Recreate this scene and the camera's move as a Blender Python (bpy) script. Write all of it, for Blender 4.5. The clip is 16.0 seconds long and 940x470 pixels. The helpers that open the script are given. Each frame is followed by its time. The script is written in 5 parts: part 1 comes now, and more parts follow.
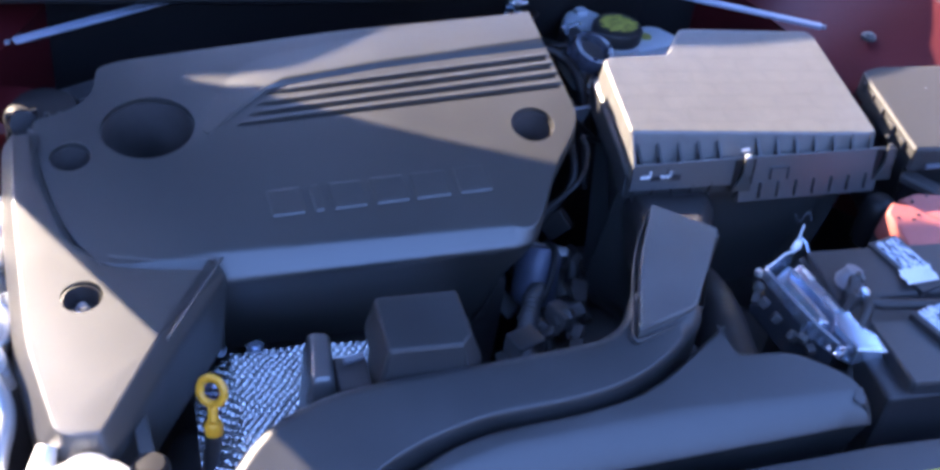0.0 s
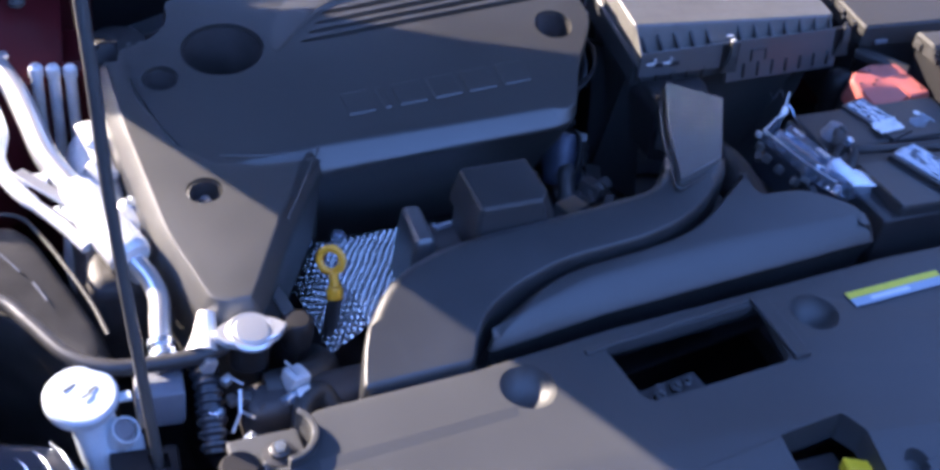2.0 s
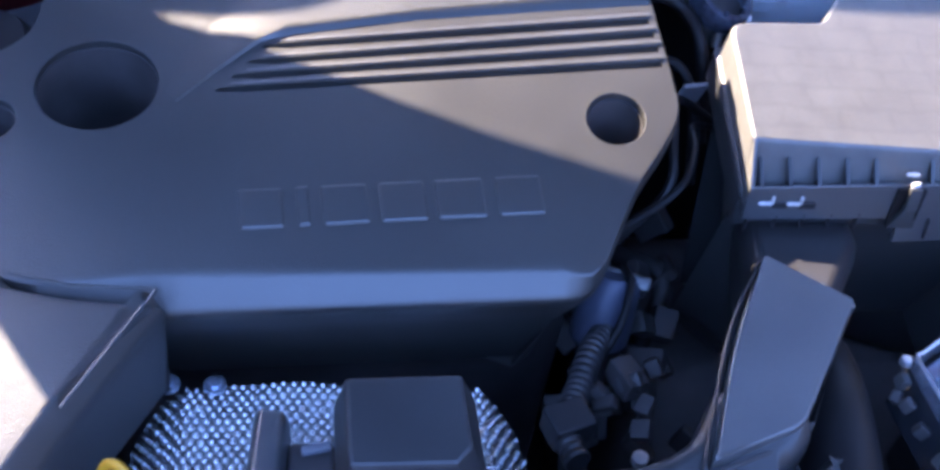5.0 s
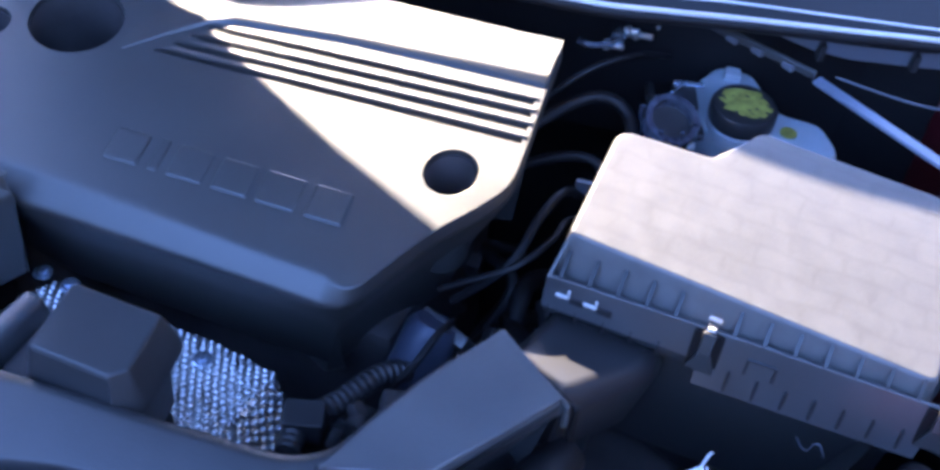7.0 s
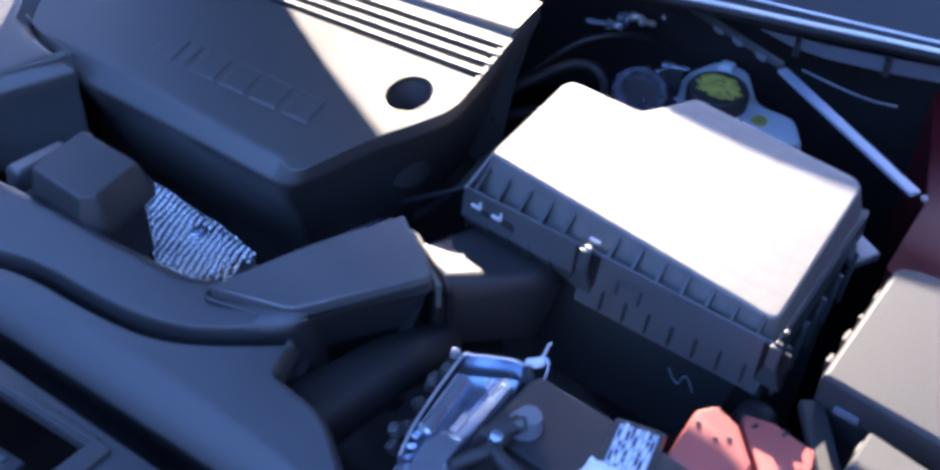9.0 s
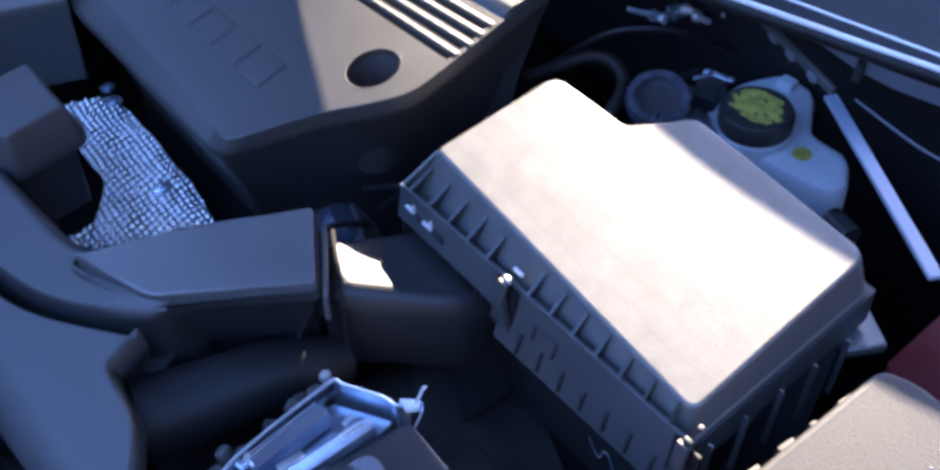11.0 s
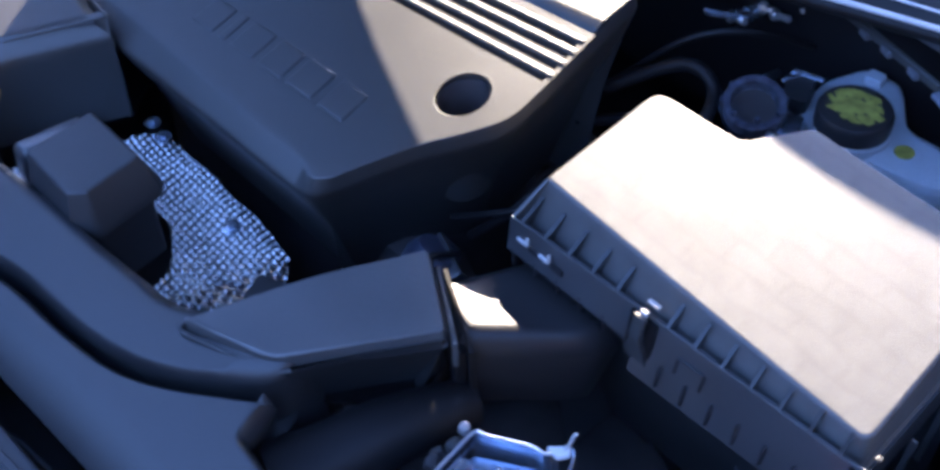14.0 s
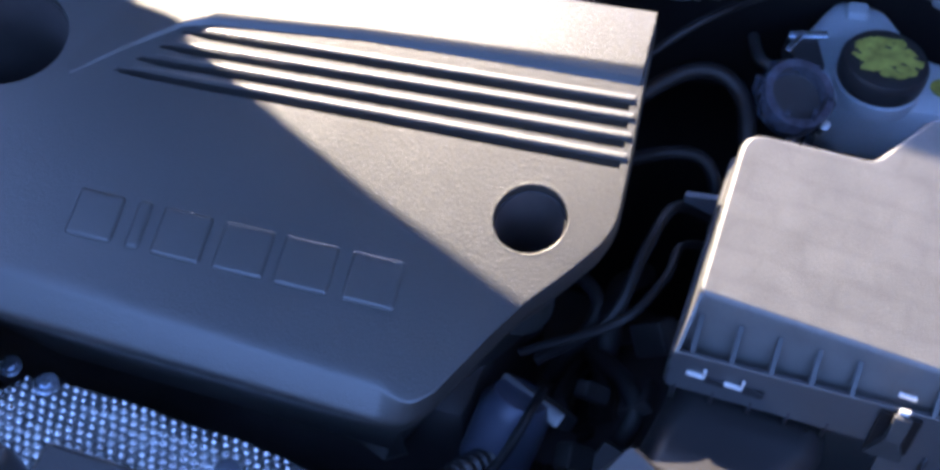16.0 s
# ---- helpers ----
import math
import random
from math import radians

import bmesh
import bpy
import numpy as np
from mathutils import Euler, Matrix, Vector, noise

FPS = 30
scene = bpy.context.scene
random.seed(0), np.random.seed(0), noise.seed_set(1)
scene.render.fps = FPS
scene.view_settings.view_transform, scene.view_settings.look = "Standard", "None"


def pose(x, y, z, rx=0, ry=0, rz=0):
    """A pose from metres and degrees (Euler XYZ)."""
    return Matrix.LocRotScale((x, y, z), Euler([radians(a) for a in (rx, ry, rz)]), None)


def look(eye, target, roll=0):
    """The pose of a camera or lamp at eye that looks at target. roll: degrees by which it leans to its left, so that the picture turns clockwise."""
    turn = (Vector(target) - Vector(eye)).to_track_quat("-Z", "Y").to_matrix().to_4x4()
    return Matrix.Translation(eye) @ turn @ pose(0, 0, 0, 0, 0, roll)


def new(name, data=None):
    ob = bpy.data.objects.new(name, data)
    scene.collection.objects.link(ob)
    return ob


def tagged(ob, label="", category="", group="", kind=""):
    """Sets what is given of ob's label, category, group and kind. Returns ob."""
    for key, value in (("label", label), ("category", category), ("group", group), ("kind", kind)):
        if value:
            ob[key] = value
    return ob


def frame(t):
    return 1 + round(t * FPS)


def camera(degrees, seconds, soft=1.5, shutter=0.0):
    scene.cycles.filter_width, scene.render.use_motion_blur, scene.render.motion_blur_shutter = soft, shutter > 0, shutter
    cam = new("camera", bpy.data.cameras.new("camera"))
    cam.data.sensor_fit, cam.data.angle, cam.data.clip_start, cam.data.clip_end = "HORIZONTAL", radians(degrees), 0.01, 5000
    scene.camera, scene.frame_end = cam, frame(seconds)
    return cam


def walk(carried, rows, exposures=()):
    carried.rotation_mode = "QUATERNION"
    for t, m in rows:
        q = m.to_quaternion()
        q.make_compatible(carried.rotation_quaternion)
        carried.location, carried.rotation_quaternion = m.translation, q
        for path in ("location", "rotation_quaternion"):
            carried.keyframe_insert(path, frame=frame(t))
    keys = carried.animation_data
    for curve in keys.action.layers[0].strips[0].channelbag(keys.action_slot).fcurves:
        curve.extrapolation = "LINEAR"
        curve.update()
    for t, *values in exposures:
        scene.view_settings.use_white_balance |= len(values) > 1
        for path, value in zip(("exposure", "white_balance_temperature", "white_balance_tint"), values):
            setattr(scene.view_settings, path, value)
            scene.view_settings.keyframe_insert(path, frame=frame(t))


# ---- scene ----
cam = camera(41.6, 16.0, soft=3.4, shutter=0.3)
PATH = [
    (0, (0.139, -0.007, 1.629), (0.653, 1.44, 0.347), 9.3),
    (0.5, (0.027, -0.075, 1.625), (0.632, 1.349, 0.358), 9.7),
    (1, (-0.093, -0.14, 1.624), (0.596, 1.257, 0.369), 9.9),
    (1.5, (-0.129, -0.173, 1.629), (0.614, 1.199, 0.376), 10.2),
    (2, (-0.108, -0.141, 1.624), (0.612, 1.233, 0.362), 9.0),
    (2.5, (0.0, -0.021, 1.606), (0.661, 1.361, 0.321), 7.7),
    (3, (0.077, 0.091, 1.584), (0.694, 1.423, 0.225), 9.8),
    (3.5, (0.085, 0.247, 1.555), (0.718, 1.503, 0.133), 12.7),
    (3.7, (0.1, 0.304, 1.554), (0.731, 1.515, 0.093), 13.4),
    (5.8, (0.488, 0.308, 1.535), (0.39, 1.602, 0.013), 6.2),
    (6, (0.536, 0.252, 1.555), (0.374, 1.566, 0.057), 6.3),
    (6.5, (0.627, 0.196, 1.601), (0.397, 1.555, 0.152), 8.2),
    (7, (0.763, 0.284, 1.587), (0.324, 1.604, 0.15), 6.8),
    (7.5, (0.901, 0.306, 1.571), (0.265, 1.553, 0.142), 3.7),
    (8, (1.011, 0.229, 1.592), (0.246, 1.452, 0.207), 2.6),
    (8.5, (1.099, 0.175, 1.6), (0.26, 1.388, 0.248), 2.4),
    (9, (1.126, 0.263, 1.59), (0.22, 1.428, 0.24), 2.1),
    (9.5, (1.171, 0.445, 1.545), (0.138, 1.466, 0.171), 1.8),
    (9.7, (1.193, 0.489, 1.525), (0.121, 1.445, 0.132), 1.5),
    (12, (1.21, 0.559, 1.515), (0.031, 1.356, 0.11), -1.5),
    (12.5, (1.204, 0.559, 1.514), (0.033, 1.359, 0.104), -2.1),
    (13, (1.195, 0.554, 1.515), (0.013, 1.344, 0.107), -1.9),
    (13.5, (1.174, 0.551, 1.514), (0.007, 1.353, 0.101), -2.4),
    (14, (1.085, 0.49, 1.527), (0.004, 1.361, 0.086), -2.3),
    (14.5, (0.949, 0.371, 1.557), (0.166, 1.494, 0.099), 2.3),
    (15, (0.835, 0.367, 1.556), (0.246, 1.601, 0.096), 4.8),
    (15.5, (0.69, 0.485, 1.505), (0.221, 1.677, -0.031), 2.3),
    (16, (0.617, 0.519, 1.501), (0.268, 1.65, -0.112), 2.4),
]
EXPOSURE = [(0.0, 3.79, 5720, 29), (0.6, 3.84, 5660, 28), (1.5, 3.3, 5460, 29), (2.5, 3.15, 5540, 30), (3.7, 3.64, 5720, 30), (6.0, 3.98, 5600, 30), (7.5, 3.78, 5450, 28), (9.0, 3.49, 5420, 27), (12.5, 3.52, 5740, 27), (14.2, 3.32, 5520, 27), (16.0, 3.52, 5640, 27)]
walk(cam, [(t, look(eye, target, roll)) for t, eye, target, roll in PATH], EXPOSURE)

# ---- daylight: low winter sun from behind the car's left, clear sky ----
SUN = Vector((-0.58, 0.698, 0.423)).normalized()
world = bpy.data.worlds.new("world")
scene.world = world
world.use_nodes = True
nt = world.node_tree
sky = nt.nodes.new("ShaderNodeTexSky")
sky.sky_type = "NISHITA"
sky.sun_disc = False
sky.ozone_density = 4.0
sky.sun_elevation = math.asin(SUN.z)
sky.sun_rotation = math.atan2(SUN.x, SUN.y)
nt.links.new(sky.outputs[0], nt.nodes["Background"].inputs[0])
nt.nodes["Background"].inputs[1].default_value = 0.15
lamp = bpy.data.lights.new("sun", "SUN")
lamp.energy, lamp.angle, lamp.color = 3.1, radians(0.5), (1.0, 0.84, 0.52)
sun = new("sun", lamp)
sun.matrix_world = look(SUN * 5, (0, 0, 0))


# ---- materials ----
def mat(name, color, rough=0.5, metal=0.0, var=0.12, grain=900.0, bump=0.15, wear=6.0, coat=0.0, spec=0.5, dust=0.0, lines=0.0, ior=1.5):
    """A surface with grain (fine relief) and broad uneven patches."""
    m = bpy.data.materials.new(name)
    m.use_nodes = True
    n, l = m.node_tree.nodes, m.node_tree.links
    b = n["Principled BSDF"]
    b.inputs["Metallic"].default_value = metal
    b.inputs["Coat Weight"].default_value = coat
    b.inputs["Coat Roughness"].default_value = 0.05
    b.inputs["Specular IOR Level"].default_value = spec
    b.inputs["IOR"].default_value = ior
    tc = n.new("ShaderNodeTexCoord")
    big, fine = n.new("ShaderNodeTexNoise"), n.new("ShaderNodeTexNoise")
    big.inputs["Scale"].default_value, big.inputs["Detail"].default_value = wear, 6
    fine.inputs["Scale"].default_value, fine.inputs["Detail"].default_value = grain, 2
    for q in (big, fine):
        l.new(tc.outputs["Object"], q.inputs["Vector"])
    ramp = n.new("ShaderNodeValToRGB")
    ramp.color_ramp.elements[0].position, ramp.color_ramp.elements[1].position = 0.3, 0.75
    lo = [c * (1 - var) for c in color]
    hi = [min(1, c * (1 + var) + dust) for c in color]
    ramp.color_ramp.elements[0].color, ramp.color_ramp.elements[1].color = (*lo, 1), (*hi, 1)
    l.new(big.outputs[0], ramp.inputs[0])
    mix = n.new("ShaderNodeMix")
    mix.data_type, mix.blend_type = "RGBA", "MULTIPLY"
    mix.inputs[0].default_value = 0.35
    l.new(ramp.outputs[0], mix.inputs[6])
    l.new(fine.outputs[0], mix.inputs[7])
    if lines:
        # faint sink marks of the ribs moulded under the sheet; their relief shading is put into the colour
        bk, wob, add = n.new("ShaderNodeTexBrick"), n.new("ShaderNodeTexNoise"), n.new("ShaderNodeVectorMath")
        wob.inputs["Scale"].default_value = 35
        add.operation = "MULTIPLY_ADD"
        add.inputs[1].default_value = (0.022, 0.012, 0.0)
        l.new(tc.outputs["Object"], wob.inputs["Vector"])
        l.new(wob.outputs[1], add.inputs[0])
        l.new(tc.outputs["Object"], add.inputs[2])
        l.new(add.outputs[0], bk.inputs["Vector"])
        bk.offset = 0.5
        for k, v in (("Scale", 1.0), ("Mortar Size", 0.0042), ("Mortar Smooth", 1.0), ("Brick Width", 0.043), ("Row Height", 0.019)):
            bk.inputs[k].default_value = v
        bk.inputs["Color1"].default_value = bk.inputs["Color2"].default_value = (1, 1, 1, 1)
        bk.inputs["Mortar"].default_value = (1 - lines, 1 - lines, 1 - lines, 1)
        m2 = n.new("ShaderNodeMix")
        m2.data_type, m2.blend_type = "RGBA", "MULTIPLY"
        m2.inputs[0].default_value = 1.0
        l.new(mix.outputs[2], m2.inputs[6])
        l.new(bk.outputs[0], m2.inputs[7])
        mix = m2
    l.new(mix.outputs[2], b.inputs["Base Color"])
    mr = n.new("ShaderNodeMapRange")
    mr.inputs[3].default_value, mr.inputs[4].default_value = max(0.02, rough - 0.08), min(1, rough + 0.08)
    l.new(big.outputs[0], mr.inputs[0])
    l.new(mr.outputs[0], b.inputs["Roughness"])
    if bump:
        bp = n.new("ShaderNodeBump")
        bp.inputs["Strength"].default_value, bp.inputs["Distance"].default_value = bump, 0.0006
        l.new(fine.outputs[0], bp.inputs["Height"])
        l.new(bp.outputs[0], b.inputs["Normal"])
    return m


COVER = mat("textured_grey_plastic", (0.028, 0.0275, 0.0265), 0.45, grain=750, bump=0.5, var=0.15, wear=9, spec=1.0, ior=1.57)
LID = mat("grey_filter_housing_plastic", (0.128, 0.125, 0.119), 0.46, grain=900, bump=0.4, wear=60, var=0.1, spec=1.0, lines=0.1)
HOUSE = mat("charcoal_moulded_plastic", (0.06, 0.062, 0.066), 0.38, grain=600, bump=0.35, spec=1.0, var=0.18, wear=16, ior=1.6)
DUCT = mat("satin_black_duct_plastic", (0.032, 0.033, 0.035), 0.42, grain=700, bump=0.4, var=0.2, wear=14, spec=0.75)
WALLM = mat("dark_sky_block", (0.025, 0.025, 0.027), 0.9, grain=120, var=0.3)
PANEL = mat("matt_black_panel_plastic", (0.052, 0.053, 0.055), 0.48, grain=800, bump=0.4)
BLACK = mat("black_plastic", (0.032, 0.031, 0.033), 0.42)
RUBBER = mat("black_rubber", (0.028, 0.027, 0.028), 0.55, bump=0.3)
VOID = mat("greasy_dark_metal", (0.05, 0.045, 0.046), 0.6, var=0.5, wear=20)
ALU = mat("cast_aluminium", (0.72, 0.72, 0.73), 0.42, 0.3, var=0.2, grain=400, bump=0.3, wear=30)
BRIGHT = mat("bright_aluminium_pipe", (0.75, 0.76, 0.78), 0.32, 0.8, var=0.1)
SHIELD = mat("embossed_aluminium_sheet", (0.85, 0.87, 0.9), 0.2, 0.85, var=0.15, wear=40)
STEEL = mat("zinc_plated_steel", (0.62, 0.7, 0.83), 0.22, 0.85, var=0.2, wear=40)
RODM = mat("grey_painted_rod", (0.09, 0.09, 0.09), 0.4, 0.3)
YELLOW = mat("yellow_plastic", (0.75, 0.36, 0.02), 0.4, bump=0.05)
LATCHY = mat("bright_yellow_plastic", (0.85, 0.6, 0.02), 0.4, bump=0.05)
RED = mat("faded_red_plastic", (0.43, 0.11, 0.085), 0.45, bump=0.1)
PAINT = mat("red_car_paint", (0.13, 0.009, 0.012), 0.38, 0.1, coat=0.6, bump=0.0, var=0.06)
INNERP = mat("dull_red_inner_paint", (0.085, 0.008, 0.011), 0.5, 0.0, bump=0.1, var=0.2, spec=0.3)
WHITEP = mat("milky_white_plastic", (0.49, 0.55, 0.61), 0.4, bump=0.05)
FUSE = mat("grey_box_lid_plastic", (0.044, 0.042, 0.041), 0.62, grain=600, bump=0.4)
LABELW = mat("white_label_paper", (0.75, 0.77, 0.8), 0.5, bump=0.0)
LABELB = mat("pale_blue_label", (0.36, 0.44, 0.56), 0.5, bump=0.0)
LABELY = mat("yellow_label", (0.75, 0.68, 0.06), 0.5, bump=0.0)
CAPY = mat("worn_yellow_print", (0.42, 0.4, 0.08), 0.6, var=0.4, wear=120)
STRIP = mat("grey_weather_strip", (0.17, 0.18, 0.21), 0.4)
EDGEM = mat("pale_grey_edge_strip", (0.24, 0.27, 0.34), 0.4)
MOTORM = mat("blue_grey_metal", (0.07, 0.08, 0.12), 0.4, 0.2, var=0.3, wear=30)
MATM = mat("grey_insulation_felt", (0.1, 0.1, 0.1), 0.9, grain=300, var=0.25, wear=12)
SNORK = mat("grey_duct_lid_plastic", (0.1, 0.102, 0.104), 0.4, grain=700, bump=0.4, var=0.15, wear=16, spec=1.0, ior=1.6)
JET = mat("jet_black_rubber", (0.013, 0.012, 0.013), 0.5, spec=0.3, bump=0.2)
CLEARP = mat("cloudy_clear_plastic", (0.07, 0.08, 0.11), 0.08, spec=1.0, var=0.5, wear=120)
GLOSSB = mat("glossy_black_plastic", (0.035, 0.037, 0.045), 0.12)
DUSTY = mat("dusty_black_plastic", (0.018, 0.016, 0.015), 0.6, var=0.45, wear=30, dust=0.012)
PALEM = mat("glossy_pale_white", (0.8, 0.79, 0.78), 0.18, spec=0.9)
ASPHALT = mat("asphalt", (0.05, 0.05, 0.05), 0.9, grain=150, var=0.3)


# ---- mesh helpers ----
def thing(name, label, category, at=(0, 0, 0), group="", kind=""):
    ob = new(name)
    ob.empty_display_size = 0.02
    ob.location = at
    bpy.context.view_layer.update()
    return tagged(ob, label, category, group, kind)


def finish(name, bm, material, angle=38):
    bmesh.ops.remove_doubles(bm, verts=bm.verts, dist=1e-5)
    bmesh.ops.recalc_face_normals(bm, faces=bm.faces)
    me = bpy.data.meshes.new(name)
    bm.to_mesh(me)
    bm.free()
    me.shade_smooth()
    me.set_sharp_from_angle(angle=radians(angle))
    me.materials.append(material)
    return me


def part(name, bm, material, parent, label="", angle=38, normals=True):
    ob = new(name, finish(name, bm, material, angle))
    if parent:
        ob.parent = parent
        loc = parent.location.copy()
        if parent.parent:
            loc += parent.parent.location
        ob.location = -loc
    if label:
        ob["label"] = label
    if normals:
        ob.modifiers.new("normals", "WEIGHTED_NORMAL").keep_sharp = True
    return ob


def single(name, bm, material, label, category, group="", kind="", angle=38):
    ob = new(name, finish(name, bm, material, angle))
    return tagged(ob, label, category, group, kind)


def offset(poly, d, w=None):
    """The polygon moved inwards by d (counter-clockwise outline); w(x, y) scales it from place to place."""
    out, n = [], len(poly)
    for i in range(n):
        p, a, b = Vector(poly[i]), Vector(poly[i - 1]), Vector(poly[(i + 1) % n])
        u, v = (p - a).normalized(), (b - p).normalized()
        nu, nv = Vector((-u.y, u.x)), Vector((-v.y, v.x))
        m = nu + nv
        if m.length < 1e-6:
            m = nu.copy()
        m.normalize()
        out.append(tuple(p + m * (d * (w(p.x, p.y) if w else 1) / max(0.35, m.dot(nu)))))
    return out


def rounded(poly, r, n=5):
    """The outline with its corners rounded; r is one radius or one for each corner."""
    out, c = [], len(poly)
    for i in range(c):
        rr = r[i] if isinstance(r, (list, tuple)) else r
        p, a, b = Vector(poly[i]), Vector(poly[i - 1]), Vector(poly[(i + 1) % c])
        if rr <= 0:
            out.append(tuple(p))
            continue
        d1, d2 = min(rr, (a - p).length * 0.48), min(rr, (b - p).length * 0.48)
        s, e = p + (a - p).normalized() * d1, p + (b - p).normalized() * d2
        for k in range(n + 1):
            t = k / n
            out.append(tuple((1 - t) ** 2 * s + 2 * t * (1 - t) * p + t * t * e))
    return out


def ccw(poly):
    area = sum(poly[i - 1][0] * poly[i][1] - poly[i][0] * poly[i - 1][1] for i in range(len(poly)))
    return poly if area > 0 else poly[::-1]


def circle(cx, cy, r, n=28, ry=None):
    return [(cx + r * math.cos(2 * math.pi * i / n), cy + (ry or r) * math.sin(2 * math.pi * i / n)) for i in range(n)]


def solid(outline, profile, zf=lambda x, y: 0.0, holes=(), bottom=True, w=None):
    """A body over a plan outline. profile: (inset, height) from the bottom up, with a third value where w is to be left out; zf: the surface that heights stand on.
    holes: (outline, depth, floor, slope) sunk into the top."""
    from mathutils.geometry import tessellate_polygon
    bm = bmesh.new()
    outline = ccw(outline)
    rings = []
    for d, h, *plain in profile:
        q = offset(outline, d, None if plain else w) if abs(d) > 1e-9 else outline
        rings.append([bm.verts.new((x, y, h + zf(x, y))) for x, y in q])
    n = len(outline)
    for a, b in zip(rings, rings[1:]):
        for i in range(n):
            bm.faces.new((a[i], a[(i + 1) % n], b[(i + 1) % n], b[i]))
    top = rings[-1]
    h = profile[-1][1]
    loops = [[(v.co.x, v.co.y) for v in top]]
    vs = list(top)
    for hole, depth, floor, slope in holes:
        hole = ccw(hole)
        ring = [bm.verts.new((x, y, h + zf(x, y))) for x, y in hole]
        loops.append(list(reversed([(x, y) for x, y in hole])))
        vs += list(reversed(ring))
        low = [bm.verts.new((x, y, h - depth + zf(x, y))) for x, y in offset(hole, slope)]
        m = len(ring)
        for i in range(m):
            bm.faces.new((ring[i], ring[(i + 1) % m], low[(i + 1) % m], low[i]))
        if floor:
            bm.faces.new(low)
    for t in tessellate_polygon([[Vector((x, y, 0)) for x, y in lp] for lp in loops]):
        try:
            bm.faces.new([vs[i] for i in t])
        except ValueError:
            pass
    if bottom:
        bm.faces.new(rings[0])
    return bm


def loft(rings):
    """A body through closed rings of equally many points, capped at both ends."""
    bm = bmesh.new()
    vs = [[bm.verts.new(p) for p in ring] for ring in rings]
    n = len(vs[0])
    for a, b in zip(vs, vs[1:]):
        for i in range(n):
            bm.faces.new((a[i], a[(i + 1) % n], b[(i + 1) % n], b[i]))
    bm.faces.new(vs[0])
    bm.faces.new(vs[-1])
    return bm


def lathe(profile, at, axis=(0, 0, 1), n=28):
    """A body turned round an axis. profile: (radius, height)."""
    bm = bmesh.new()
    m = Matrix.Translation(at) @ Vector((0, 0, 1)).rotation_difference(Vector(axis)).to_matrix().to_4x4()
    rings = []
    for r, h in profile:
        if r < 1e-6:
            rings.append([bm.verts.new(m @ Vector((0, 0, h)))])
        else:
            rings.append([bm.verts.new(m @ Vector((r * math.cos(2 * math.pi * i / n), r * math.sin(2 * math.pi * i / n), h))) for i in range(n)])
    for a, b in zip(rings, rings[1:]):
        for i in range(n):
            j = (i + 1) % n
            if len(a) == 1 and len(b) > 1:
                bm.faces.new((a[0], b[j], b[i]))
            elif len(b) == 1 and len(a) > 1:
                bm.faces.new((a[i], a[j], b[0]))
            elif len(a) > 1:
                bm.faces.new((a[i], a[j], b[j], b[i]))
    for ring in (rings[0], rings[-1]):
        if len(ring) > 1:
            bm.faces.new(ring)
    return bm


def smooth_path(pts, n=6):
    """A Catmull-Rom curve through the points."""
    p = [Vector(q) for q in pts]
    p = [2 * p[0] - p[1]] + p + [2 * p[-1] - p[-2]]
    out = []
    for i in range(1, len(p) - 2):
        for k in range(n):
            t = k / n
            a, b, c, d = p[i - 1], p[i], p[i + 1], p[i + 2]
            out.append(0.5 * (2 * b + (c - a) * t + (2 * a - 5 * b + 4 * c - d) * t * t + (3 * b - a - 3 * c + d) * t ** 3))
    return out + [p[-2]]


def sweep(pts, r, n=12, smooth=6, ribs=None):
    """A tube along points; r one radius or a function of 0..1. ribs: (pitch, depth) of corrugation."""
    bm = bmesh.new()
    path = smooth_path(pts, smooth) if smooth else [Vector(q) for q in pts]
    if ribs:
        fine = []
        for a, b in zip(path, path[1:]):
            k = max(1, round((b - a).length / (ribs[0] / 4)))
            fine += [a.lerp(b, i / k) for i in range(k)]
        path = fine + [path[-1]]
    up = Vector((0.13, 0.21, 0.97))
    rings = []
    for i, p in enumerate(path):
        d = (path[min(i + 1, len(path) - 1)] - path[max(i - 1, 0)]).normalized()
        side = d.cross(up)
        if side.length < 1e-3:
            side = d.cross(Vector((1, 0, 0)))
        side.normalize()
        up = side.cross(d).normalized()
        rr = r(i / (len(path) - 1)) if callable(r) else r
        if ribs:
            rr += ribs[1] * (1 if i % 4 in (1, 2) else 0)
        rings.append([bm.verts.new(p + rr * (math.cos(a) * side + math.sin(a) * up)) for a in [2 * math.pi * k / n for k in range(n)]])
    for a, b in zip(rings, rings[1:]):
        for i in range(n):
            bm.faces.new((a[i], a[(i + 1) % n], b[(i + 1) % n], b[i]))
    bm.faces.new(rings[0]), bm.faces.new(rings[-1])
    return bm


def block(size, m, bevel=0.002, seg=2):
    """A bevelled block of that size at the pose m (its centre)."""
    bm = bmesh.new()
    bmesh.ops.create_cube(bm, size=1, matrix=m @ Matrix.Diagonal((*size, 1)))
    if bevel:
        bmesh.ops.bevel(bm, geom=bm.edges[:], offset=bevel, segments=seg, affect="EDGES", profile=0.5)
    return bm


def join(*bms):
    """Several pieces of one part in one mesh."""
    out = bms[0]
    for b in bms[1:]:
        me = bpy.data.meshes.new("piece")
        b.to_mesh(me)
        b.free()
        out.from_mesh(me)
        bpy.data.meshes.remove(me)
    return out


